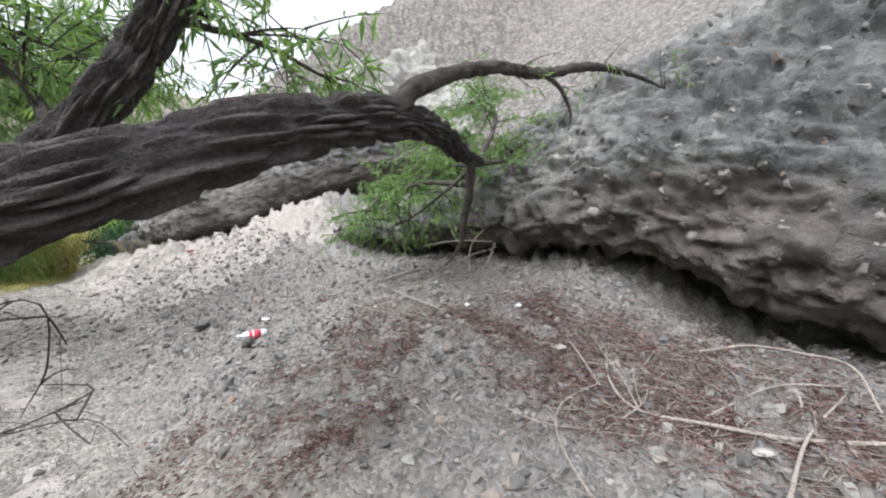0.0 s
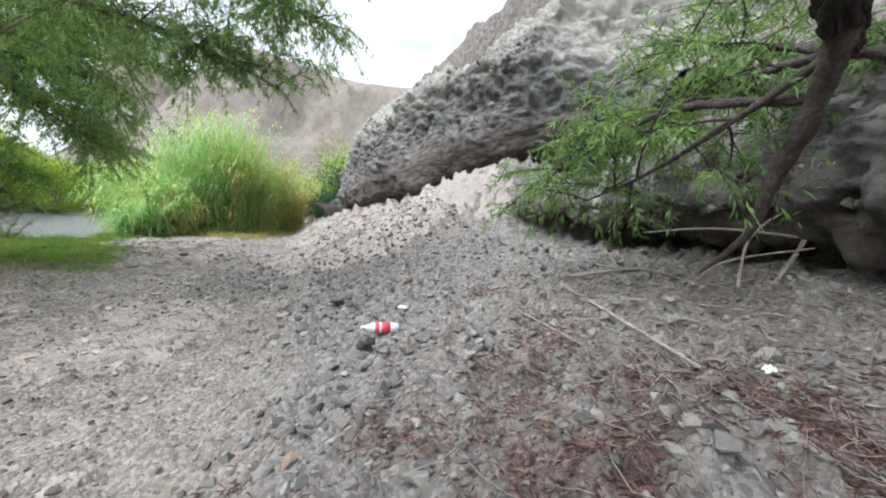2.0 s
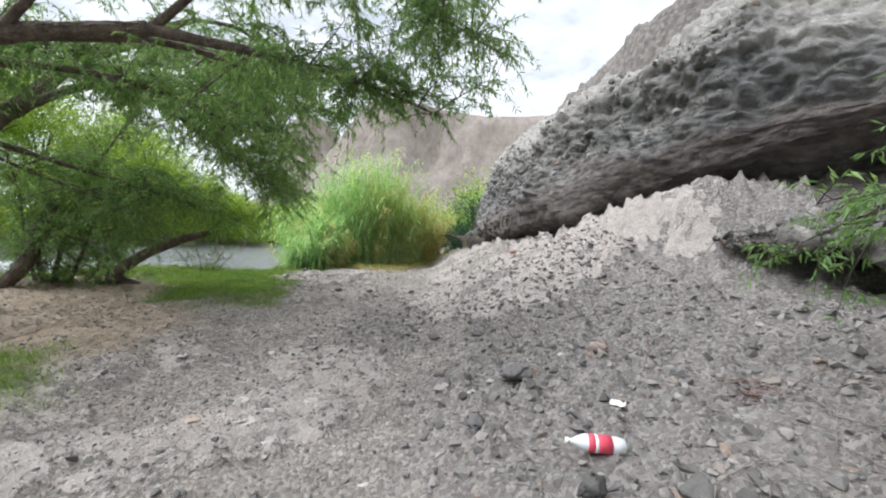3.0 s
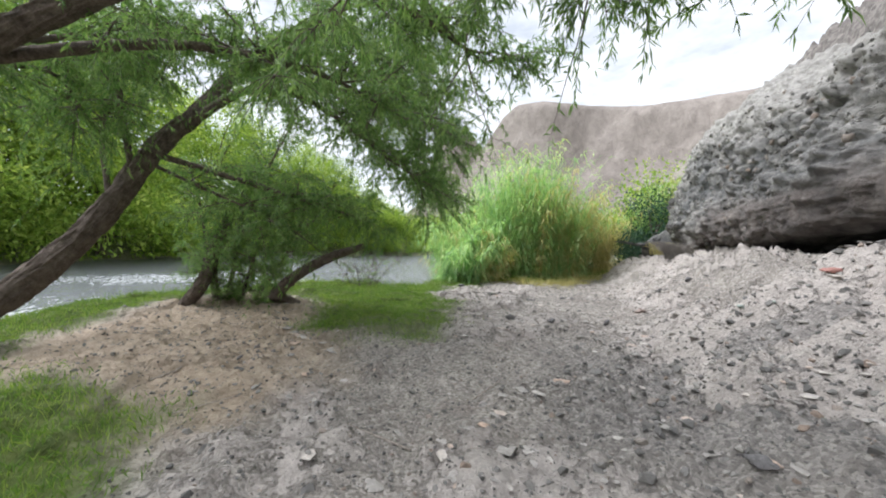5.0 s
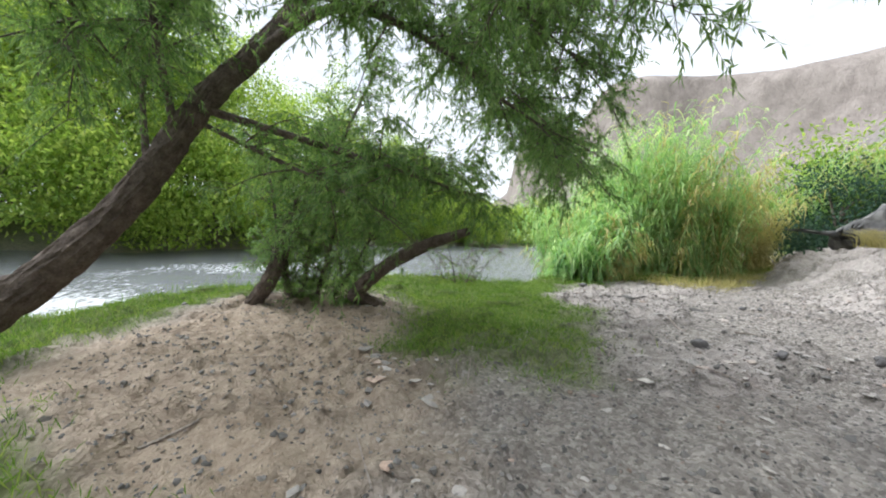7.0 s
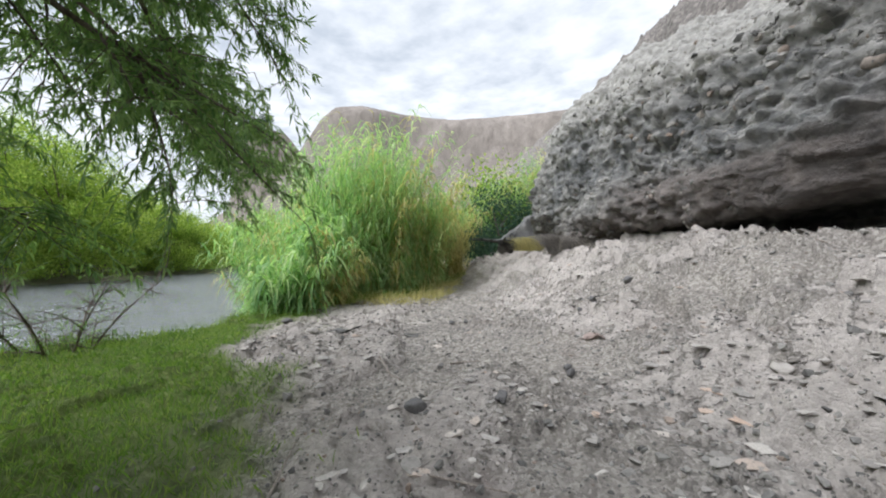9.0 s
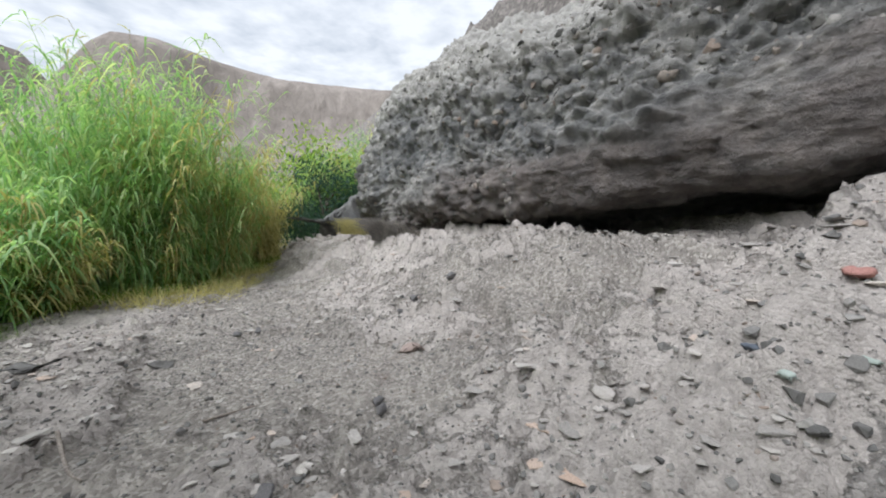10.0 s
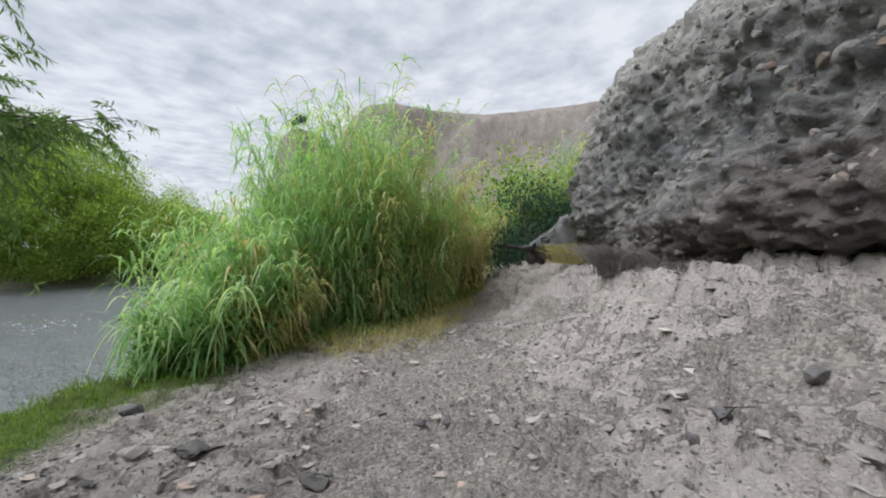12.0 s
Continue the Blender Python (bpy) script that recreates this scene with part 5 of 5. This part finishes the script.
grass_tuft("dry roots hanging from the rock ledge", 1.32, 5.15, 0.4, 60, 101, M_TWIG, (0.0, 0.0), True, 1.85)
grass_tuft("dry roots hanging from the rock ledge", -0.75, 7.2, 0.45, 60, 102, M_TWIG, (0.0, 0.0), True, 2.1)


# ---- stones ----
def hull_stone(seed, flat=0.6, round_=False):
    """An angular, or rounded, stone about 1 across."""
    rng = np.random.default_rng(seed)
    bm = bmesh.new()
    n = 26 if round_ else 13
    for _ in range(n):
        d = rng.normal(size=3)
        d /= np.linalg.norm(d)
        r = 0.5 * (1 if round_ else rng.uniform(0.75, 1.1))
        bm.verts.new((d[0] * r, d[1] * r * 0.78, d[2] * r * flat))
    hull = bmesh.ops.convex_hull(bm, input=bm.verts[:])
    bmesh.ops.delete(bm, geom=[g for g in hull["geom_interior"] if isinstance(g, bmesh.types.BMVert)], context="VERTS")
    bmesh.ops.triangulate(bm, faces=bm.faces[:])
    me = bpy.data.meshes.new("stone")
    bm.to_mesh(me)
    bm.free()
    if round_:
        me.polygons.foreach_set("use_smooth", [True] * len(me.polygons))
    return me


def mesh_arrays(me):
    v = np.zeros(len(me.vertices) * 3, np.float32)
    me.vertices.foreach_get("co", v)
    f = np.zeros(len(me.polygons) * 3, np.int32)
    me.polygons.foreach_get("vertices", f)
    return v.reshape(-1, 3), f.reshape(-1, 3)


def turns(n, rng, tilt=0.35):
    """Random turns about the upright with a little tilt: an array (n, 3, 3)."""
    a, b, c = rng.uniform(0, 6.283, n), rng.normal(size=n) * tilt, rng.normal(size=n) * tilt
    ca, sa, cb, sb, cc, sc = np.cos(a), np.sin(a), np.cos(b), np.sin(b), np.cos(c), np.sin(c)
    o, i = np.zeros(n), np.ones(n)
    rz = np.stack([ca, -sa, o, sa, ca, o, o, o, i], 1).reshape(-1, 3, 3)
    rx = np.stack([i, o, o, o, cb, -sb, o, sb, cb], 1).reshape(-1, 3, 3)
    ry = np.stack([cc, o, sc, o, i, o, -sc, o, cc], 1).reshape(-1, 3, 3)
    return rz @ rx @ ry


def scattered(name, shapes, pos, rot, size, mat, parent, label=""):
    """Many stones in one mesh."""
    arrays = [mesh_arrays(m) for m in shapes]
    kind = np.arange(len(pos)) % len(shapes)
    vs, fs, n = [], [], 0
    for k, (v, f) in enumerate(arrays):
        on = np.where(kind == k)[0]
        if not len(on):
            continue
        w = np.einsum("nij,vj->nvi", rot[on], v) * size[on][:, None, None] + pos[on][:, None]
        vs.append(w.reshape(-1, 3))
        fs.append((f[None] + (np.arange(len(on)) * len(v))[:, None, None]).reshape(-1, 3) + n)
        n += len(on) * len(v)
    ob = part(name, array_mesh(name, np.vstack(vs), np.vstack(fs), False, mat), None, parent, label)
    return tagged(ob, "", "", "", "stuff")


def loose_stones():
    rng = np.random.default_rng(111)
    shapes = [hull_stone(500 + k, 0.55 + 0.05 * (k % 4)) for k in range(12)]
    for m in shapes:
        m.materials.append(M_STONE)
    n = 75000
    x, y = rng.uniform(-13.5, 3.4, n), rng.uniform(0.4, 13.5, n)
    r = mask_rubble(x, y)
    bare = 0.5 * sstep(0.3, 1.0, x - shore(y) - 1.5) * (1 - mask_grass(x, y))
    u, v = (y - x) * S2, (x + y) * S2
    keep = (rng.random(n) < np.maximum(0.6 * r, bare)) & (v < 4.6 - 1.0 * sstep(5, 8, u))
    x, y, r = x[keep], y[keep], r[keep]
    m = len(x)
    size = 0.016 + 0.026 * rng.gamma(1.2, 1.0, m) * (0.55 + 0.8 * r)
    size = np.minimum(size, 0.13)
    z = relief(x, y)
    pos = np.stack([x, y, z - size * 0.03], 1)
    rot = turns(m, rng)
    order = np.argsort(-size)
    u2 = (y - x) * S2
    chosen = [i for i in order if abs((x[i] + y[i]) * S2 - 0.6) < 2.6 and 2.0 < u2[i] < 14][:290]
    rest = np.ones(m, bool)
    for k, i in enumerate(chosen):
        rest[i] = False
        ob = new("stone", shapes[k % 12])
        ob.parent = ground
        ob.matrix_basis = Matrix.Translation(pos[i]) @ Matrix(rot[i]).to_4x4() @ Matrix.Scale(float(size[i]), 4)
    scattered("rubble", shapes, pos[rest], rot[rest], size[rest], M_STONE, ground)
    # grit between the stones
    n = 60000
    x, y = rng.uniform(-12.5, 2.6, n), rng.uniform(1.0, 12.5, n)
    keep = (rng.random(n) < 0.35 + 0.5 * mask_rubble(x, y)) & ((x + y) * S2 < 4.5) & (mask_grass(x, y) < 0.4)
    x, y = x[keep], y[keep]
    size = 0.007 + 0.008 * rng.gamma(1.5, 0.7, len(x))
    tiny = [hull_stone(600, 0.7), hull_stone(601, 0.6)]
    scattered("grit", tiny, np.stack([x, y, relief(x, y) + size * 0.15], 1), turns(len(x), rng), size, M_STONE, ground)


def bedrock_plates():
    """Flat broken plates of the bare bedrock."""
    rng = np.random.default_rng(131)
    shapes = [hull_stone(900 + k, 0.13 + 0.03 * (k % 3)) for k in range(10)]
    for m in shapes:
        m.materials.append(M_PLATE)
    n = 26000
    x, y = rng.uniform(-13.5, -3.0, n), rng.uniform(3.0, 13.5, n)
    on, _ = mask_slab(x, y)
    keep = (rng.random(n) < 0.12 * on + 0.03) & ((x + y) * S2 < 3.6) & (mask_grass(x, y) < 0.3)
    x, y = x[keep], y[keep]
    m = len(x)
    size = 0.05 + 0.17 * rng.random(m) ** 2.2
    pos = np.stack([x, y, relief(x, y) - size * 0.03], 1)
    rot = turns(m, rng, 0.035)
    near = [i for i in np.argsort(-size) if -0.5 < (x[i] + y[i]) * S2 < 2.6 and 9 < (y[i] - x[i]) * S2 < 14.5][:240]
    rest = np.ones(m, bool)
    for k, i in enumerate(near):
        rest[i] = False
        ob = new("slab", shapes[k % 10])
        ob.parent = ground
        ob.matrix_basis = Matrix.Translation(pos[i]) @ Matrix(rot[i]).to_4x4() @ Matrix.Scale(float(size[i]), 4)
    scattered("slab_fragment", shapes, pos[rest], rot[rest], size[rest], M_PLATE, ground)


def boulder(label, x, y, size, flat, seed, mat=None, sink=0.22, turn=0.0):
    me = hull_stone(seed, flat)
    bm = bmesh.new()
    bm.from_mesh(me)
    bmesh.ops.bevel(bm, geom=bm.edges[:], offset=0.05, segments=2, affect="EDGES", profile=0.6)
    bmesh.ops.triangulate(bm, faces=bm.faces[:])
    bmesh.ops.subdivide_edges(bm, edges=[e for e in bm.edges if e.calc_length() > 0.12], cuts=2)
    bm.normal_update()
    for v in bm.verts:
        v.co += v.normal * 0.06 * noise.fractal(v.co * 5 + Vector((seed, 0, 0)), 0.7, 2.0, 4)
    bm.to_mesh(me)
    bm.free()
    me.polygons.foreach_set("use_smooth", [True] * len(me.polygons))
    me.materials.append(mat or M_STONE)
    size *= 0.72
    ob = tagged(new("stone", me), label, "stone", "larger stones on the path")
    ob.matrix_basis = pose(x, y, ground_z(x, y) + size * flat * (0.5 - sink), 4, -3, seed * 37 % 360) @ Matrix.Scale(size, 4)
    return ob


M_PINKSTONE = plain_material("pinkish_stone", (0.30, 0.235, 0.205), 0.85, 0.2, 25)
M_DARKSTONE = plain_material("dark_stone", (0.14, 0.133, 0.13), 0.85, 0.3, 25)
M_PALESTONE = plain_material("pale_stone", (0.36, 0.33, 0.30), 0.9, 0.15, 25)
boulder("rounded pinkish stone on the gravel path", -8.89, 9.56, 0.36, 0.5, 701, M_PINKSTONE)
boulder("small dark stone on the gravel path", -11.08, 10.63, 0.28, 0.55, 702, M_DARKSTONE)
boulder("dark stone lying in gravel", -8.75, 8.5, 0.22, 0.8, 703, M_DARKSTONE)
boulder("dark stone lying on pale slab", -11.31, 9.72, 0.2, 0.6, 704, M_DARKSTONE)
boulder("dark stone lying on pale slab", -11.15, 9.88, 0.22, 0.6, 705, M_DARKSTONE)
boulder("flat grey stone set in the slab", -11.2, 8.65, 0.4, 0.35, 706)
boulder("dark grey stone at the grass edge", -9.3, 6.8, 0.3, 0.7, 707, M_DARKSTONE)
boulder("dark grey stone at the grass edge", -8.85, 7.35, 0.24, 0.7, 708, M_DARKSTONE)
boulder("dark stone on the gravel", -8.8, 8.6, 0.2, 0.7, 709, M_DARKSTONE)
boulder("grey rim stone above the water", -12.3, 8.14, 0.5, 0.4, 710)
boulder("grey rim stone above the water", -13.4, 7.84, 0.45, 0.45, 711, M_DARKSTONE)
boulder("pale rim stone above the water", -12.5, 7.8, 0.34, 0.4, 712, M_PALESTONE)
boulder("dark stone in the rubble", -9.33, 10.35, 0.24, 0.6, 713, M_DARKSTONE)
boulder("dark stone in the rubble", -8.75, 10.75, 0.3, 0.6, 714, M_DARKSTONE)
boulder("dark stone in the rubble", -9.2, 10.5, 0.26, 0.6, 725, M_DARKSTONE)
boulder("large pale rock beside the bluff", -14.5, 17.9, 3.4, 0.75, 726, M_ROCK)
boulder("pale flat stone on leaf litter", 0.92, 3.06, 0.24, 0.35, 715, M_PALESTONE)
boulder("pale flat stone among dry vines", 1.63, 1.92, 0.2, 0.4, 716, M_PALESTONE)
boulder("grey block in the rubble", -2.1, 4.0, 0.3, 0.55, 717)
boulder("dark block in the rubble", -3.2, 4.95, 0.5, 0.4, 718, M_DARKSTONE)
boulder("pinkish block in the rubble", -2.75, 5.6, 0.34, 0.5, 719, M_PINKSTONE)
boulder("dark stone in the rubble", -4.95, 5.75, 0.32, 0.4, 720, M_DARKSTONE)
boulder("dark stone in the rubble", -4.35, 5.9, 0.26, 0.5, 721, M_DARKSTONE)
boulder("bluish grey block beside the bottle", -1.75, 4.3, 0.3, 0.5, 722)
boulder("grey block in the rubble", -1.6, 3.7, 0.28, 0.5, 723)
boulder("dark block in the rubble", -3.0, 4.3, 0.34, 0.5, 724, M_DARKSTONE)


M_REDSTONE = plain_material("red_stone", (0.30, 0.155, 0.13), 0.85, 0.25, 25)
M_GREENSTONE = plain_material("greenish_stone", (0.33, 0.37, 0.33), 0.85, 0.2, 25)
M_BLUESTONE = plain_material("bluish_stone", (0.10, 0.112, 0.135), 0.8, 0.25, 25)
boulder("flat brick-red stone lying on the gravel", -5.75, 8.59, 0.36, 0.3, 731, M_REDSTONE)
boulder("pale greenish stone in the gravel", -6.35, 8.06, 0.17, 0.5, 732, M_GREENSTONE)
boulder("pale greenish stone in the gravel", -6.02, 8.05, 0.12, 0.5, 733, M_GREENSTONE)
boulder("bluish dark stone in the gravel", -6.41, 8.28, 0.15, 0.6, 734, M_BLUESTONE)
boulder("grey stone in the gravel", -6.34, 7.84, 0.2, 0.5, 735)
boulder("dark grey stone in the gravel", -5.86, 8.21, 0.22, 0.5, 736, M_DARKSTONE)
boulder("pale stone below the broken ledge", -6.9, 8.42, 0.2, 0.5, 737, M_PALESTONE)
boulder("pale stone below the broken ledge", -7.12, 8.5, 0.26, 0.5, 738, M_PALESTONE)
boulder("pale stone below the broken ledge", -6.7, 8.33, 0.14, 0.5, 739, M_PALESTONE)


def set_cobbles(rock, pts, nrm, pm, lo, hi, count, parts, seed, size0, size1, window):
    """Cobbles standing out of a conglomerate face; those in the window of u are parts of their own."""
    rng = np.random.default_rng(seed)
    shapes = [hull_stone(800 + k, 0.6 + 0.1 * (k % 3), k % 4 == 0) for k in range(8)]
    for m in shapes:
        m.materials.append(M_COBBLE)
    p, nn, q = pts.reshape(-1, 3), nrm.reshape(-1, 3), pm.reshape(-1)
    u = (p[:, 1] - p[:, 0]) * S2
    ok = np.where((q > lo) & (q < hi) & (u > window[0]) & (u < window[1]))[0]
    i = rng.choice(ok, count, replace=False)
    size = size0 + (size1 - size0) * rng.random(count) ** 2.5
    pos = p[i] - nn[i] * (size * rng.uniform(0.2, 0.46, count))[:, None]
    rot = turns(count, rng, 1.6)
    order = np.argsort(-size)
    rest = np.ones(count, bool)
    for k, a in enumerate(order[:parts]):
        rest[a] = False
        ob = new("cobble", shapes[k % 8])
        ob.parent = rock
        ob.matrix_basis = Matrix.Translation(pos[a]) @ Matrix(rot[a]).to_4x4() @ Matrix.Scale(float(size[a]), 4)
    scattered("pebble", shapes, pos[rest], rot[rest], size[rest], M_COBBLE, rock)


loose_stones()
bedrock_plates()
set_cobbles(rock_near, near_pts, near_nrm, near_p, 0.26, 0.84, 3600, 180, 121, 0.03, 0.19, (-1, 8))
set_cobbles(rock_far, far_pts, far_nrm, far_p, 0.43, 0.70, 3600, 180, 122, 0.04, 0.23, (8.5, 21.5))
set_cobbles(rock_far, far_pts, far_nrm, far_p, 0.20, 0.43, 1500, 80, 123, 0.04, 0.2, (13.0, 21.5))


# ---- things left on the ground ----
def stick(name, label, pts, mat=M_TWIG, category="stick", group=""):
    q = smooth_path(pts, 0.03)
    v, f = tube(q, 7, 0.12, int(abs(pts[0][0] * 100)))
    return tagged(new(name, array_mesh(name, v, f, True, mat)), label, category, group)


def on_ground(flat, lift, r0, r1):
    """Rows for a stick that lies on the ground through the given places; lift gives its height at each."""
    n = len(flat)
    return [(x, y, ground_z(x, y) + h, r0 + (r1 - r0) * k / (n - 1)) for k, ((x, y), h) in enumerate(zip(flat, lift))]


VINES = [
    ([(2.6, 1.9), (1.97, 2.04), (1.52, 2.19), (1.22, 2.38), (1.15, 2.62), (1.35, 3.15)], [0.05, 0.05, 0.05, 0.05, 0.05, 0.02], 0.015),
    ([(2.2, 3.25), (2.5, 3.1), (2.62, 2.75), (2.6, 2.4), (2.5, 2.15)], [0.01, 0.12, 0.2, 0.2, 0.12], 0.015),
    ([(0.7, 1.75), (0.64, 2.0), (0.62, 2.12), (0.78, 2.45), (1.05, 2.58)], [0.02, 0.04, 0.05, 0.05, 0.03], 0.009),
    ([(0.33, 2.44), (0.58, 2.25), (0.91, 2.23)], [0.02, 0.04, 0.02], 0.007),
    ([(1.5, 1.65), (1.95, 2.02), (2.45, 2.3)], [0.03, 0.09, 0.12], 0.012),
    ([(1.6, 2.3), (2.15, 2.45), (2.5, 2.33)], [0.03, 0.08, 0.12], 0.009),
    ([(1.22, 2.38), (1.27, 2.71), (1.25, 2.95), (1.3, 3.22)], [0.06, 0.1, 0.08, 0.02], 0.008),
    ([(1.05, 2.55), (0.97, 2.85), (0.98, 3.1)], [0.04, 0.05, 0.02], 0.007),
    ([(2.2, 3.2), (2.1, 2.75), (1.88, 2.35)], [0.02, 0.06, 0.03], 0.008),
    ([(2.0, 2.1), (2.2, 2.34), (2.3, 2.6), (2.1, 2.9)], [0.05, 0.12, 0.1, 0.02], 0.009),
    ([(1.25, 2.4), (1.4, 2.75), (1.7, 3.05)], [0.05, 0.05, 0.02], 0.007),
    ([(0.95, 2.25), (1.25, 2.4), (1.35, 2.5)], [0.02, 0.05, 0.03], 0.006),
]
for flat, lift, r in VINES:
    stick("dry_vine", "pale dry vine looping over dead leaves", on_ground(flat, lift, r, r * 0.5), M_TWIG, "vine", "dry vines under the rock")

STICKS = [
    ([(-7.05, 10.03), (-6.75, 9.84)], 0.012), ([(-9.85, 7.9), (-9.7, 8.25)], 0.012), ([(-10.45, 7.4), (-10.1, 7.25), (-9.9, 7.2)], 0.013), ([(-8.2, 1.85), (-8.45, 2.05), (-8.65, 2.2)], 0.012),
    ([(-6.75, 4.7), (-6.9, 5.0), (-7.1, 5.25)], 0.01), ([(-13.6, 12.3), (-13.3, 12.5)], 0.016), ([(-2.5, 5.8), (-2.3, 5.5), (-2.1, 5.25)], 0.009), ([(-0.9, 5.75), (-0.3, 5.7), (0.1, 5.7)], 0.02),
    ([(-0.95, 5.5), (-0.6, 4.9), (-0.05, 3.8)], 0.018), ([(-0.6, 5.0), (0.1, 4.9), (0.6, 4.6)], 0.014), ([(0.5, 5.7), (1.1, 5.9), (1.5, 5.9)], 0.02), ([(0.2, 5.4), (0.7, 5.5)], 0.012),
    ([(-1.2, 5.6), (-0.8, 5.8), (-0.4, 5.6)], 0.009), ([(-0.7, 4.6), (-0.2, 4.7)], 0.008), ([(-0.4, 3.6), (0.1, 3.5)], 0.007), ([(0.1, 3.9), (0.5, 3.7)], 0.008), ([(-0.2, 2.4), (0.05, 2.15)], 0.007),
    ([(-9.2, 5.6), (-9.6, 6.0)], 0.008), ([(-7.6, 3.2), (-8.2, 3.1)], 0.007), ([(-8.8, 4.0), (-9.4, 4.2)], 0.007), ([(-6.2, 3.9), (-6.5, 3.5)], 0.008), ([(-7.3, 2.2), (-7.5, 2.7)], 0.007),
    ([(-1.3, 4.9), (-0.9, 4.6), (-0.6, 4.2)], 0.01), ([(-1.0, 6.4), (-0.5, 5.9), (-0.3, 5.3)], 0.012), ([(-14.2, 12.0), (-13.8, 12.6)], 0.012), ([(-14.4, 11.0), (-13.9, 11.2)], 0.01), ([(-8.6, 6.2), (-8.2, 6.5)], 0.008),
]
for flat, r in STICKS:
    stick("stick", "pale dry stick lying on the ground", on_ground(flat, [r * 0.8 + 0.01] * len(flat), r, r * 0.5), M_TWIG, "stick", "dry sticks on the ground")

DEAD = [
    [(0.55, 5.3, 1.0, 0.018), (0.75, 5.35, 1.45, 0.016), (0.7, 5.3, 1.9, 0.008)], [(0.75, 5.35, 1.4, 0.012), (0.2, 5.4, 1.5, 0.01), (-0.3, 5.5, 1.45, 0.005)],
    [(0.75, 5.35, 1.5, 0.01), (0.95, 5.3, 1.75, 0.008), (0.9, 5.2, 2.0, 0.004)], [(0.35, 5.2, 1.0, 0.014), (0.4, 5.25, 1.4, 0.01), (0.65, 5.3, 1.62, 0.006)],
    [(0.1, 5.5, 1.0, 0.012), (0.3, 5.4, 1.25, 0.009), (0.75, 5.2, 1.3, 0.005)],
]
for pts in DEAD:
    stick("dead_branch", "bare grey dead branch propped under the willow", [(x, y, ground_z(x, y) - 0.02 + (z - 1.0), r) for x, y, z, r in pts], M_TWIG, "branch", "dead branches by the rock")

M_CLEAR = plain_material("clear_plastic", (0.72, 0.75, 0.76), 0.15, 0.05, 40)
M_LABEL = plain_material("red_label", (0.64, 0.08, 0.12), 0.4, 0.1, 60)
M_WHITE = plain_material("white_plastic", (0.80, 0.80, 0.78), 0.4, 0.05, 60)


def lathe(profile, segs=24):
    bm = bmesh.new()
    rings = [[bm.verts.new((r * math.cos(2 * math.pi * k / segs), r * math.sin(2 * math.pi * k / segs), z)) for k in range(segs)] for z, r in profile]
    for a, b in zip(rings[:-1], rings[1:]):
        for k in range(segs):
            f = bm.faces.new((a[k], a[(k + 1) % segs], b[(k + 1) % segs], b[k]))
            f.smooth = True
    bm.faces.new(rings[0][::-1])
    bm.faces.new(rings[-1])
    return bm


def bottle():
    thing = tagged(new("bottle"), "crumpled clear plastic bottle with a red label on rubble", "bottle")
    thing.matrix_basis = Matrix.Translation((-2.25, 4.42, ground_z(-2.25, 4.42) + 0.04)) @ pose(0, 0, 0, 90, 0, -50)
    body = part("body", lathe([(-0.15, 0.028), (-0.145, 0.042), (-0.10, 0.047), (0.03, 0.046), (0.075, 0.044), (0.12, 0.024), (0.135, 0.014), (0.16, 0.014)]), M_CLEAR, thing)
    part("label", lathe([(-0.075, 0.0485), (-0.02, 0.049), (0.0, 0.049)]), M_LABEL, body, "red paper label")
    part("label", lathe([(0.018, 0.0485), (0.03, 0.048), (0.055, 0.0475)]), M_LABEL, body, "red paper label")
    part("band", lathe([(0.0, 0.0485), (0.018, 0.0485)]), M_WHITE, body, "white band between the red")
    part("cap", lathe([(0.15, 0.017), (0.172, 0.017), (0.174, 0.014)]), M_WHITE, body, "white screw cap")


bottle()


def scrap(label, x, y, sx, sy, turn, seed, mat=None):
    bm = bmesh.new()
    bmesh.ops.create_grid(bm, x_segments=6, y_segments=5, size=0.5)
    for v in bm.verts:
        v.co.z += 0.25 * noise.fractal(v.co * 3 + Vector((seed, 0, 0)), 1.0, 2.0, 2)
    bmesh.ops.solidify(bm, geom=bm.faces[:], thickness=0.03)
    me = bpy.data.meshes.new("scrap")
    bm.to_mesh(me)
    bm.free()
    me.materials.append(mat or M_WHITE)
    ob = tagged(new("litter_scrap", me), label, "litter")
    ob.matrix_basis = pose(x, y, ground_z(x, y) + 0.03, 0, 0, turn) @ Matrix.Diagonal((sx, sy, 0.12, 1))
    return ob


scrap("crumpled white plastic on the grass", -8.3, 0.23, 0.2, 0.12, 20, 1)
scrap("white scrap of paper under the rock", 0.2, 6.4, 0.22, 0.08, 30, 2)
scrap("small white scrap on leaf litter", 0.73, 3.7, 0.08, 0.06, 70, 3)
scrap("small white scrap in the rubble", -2.3, 4.85, 0.09, 0.08, 10, 4)
scrap("small white scrap by the sticks", 0.26, 4.0, 0.07, 0.06, 130, 5)
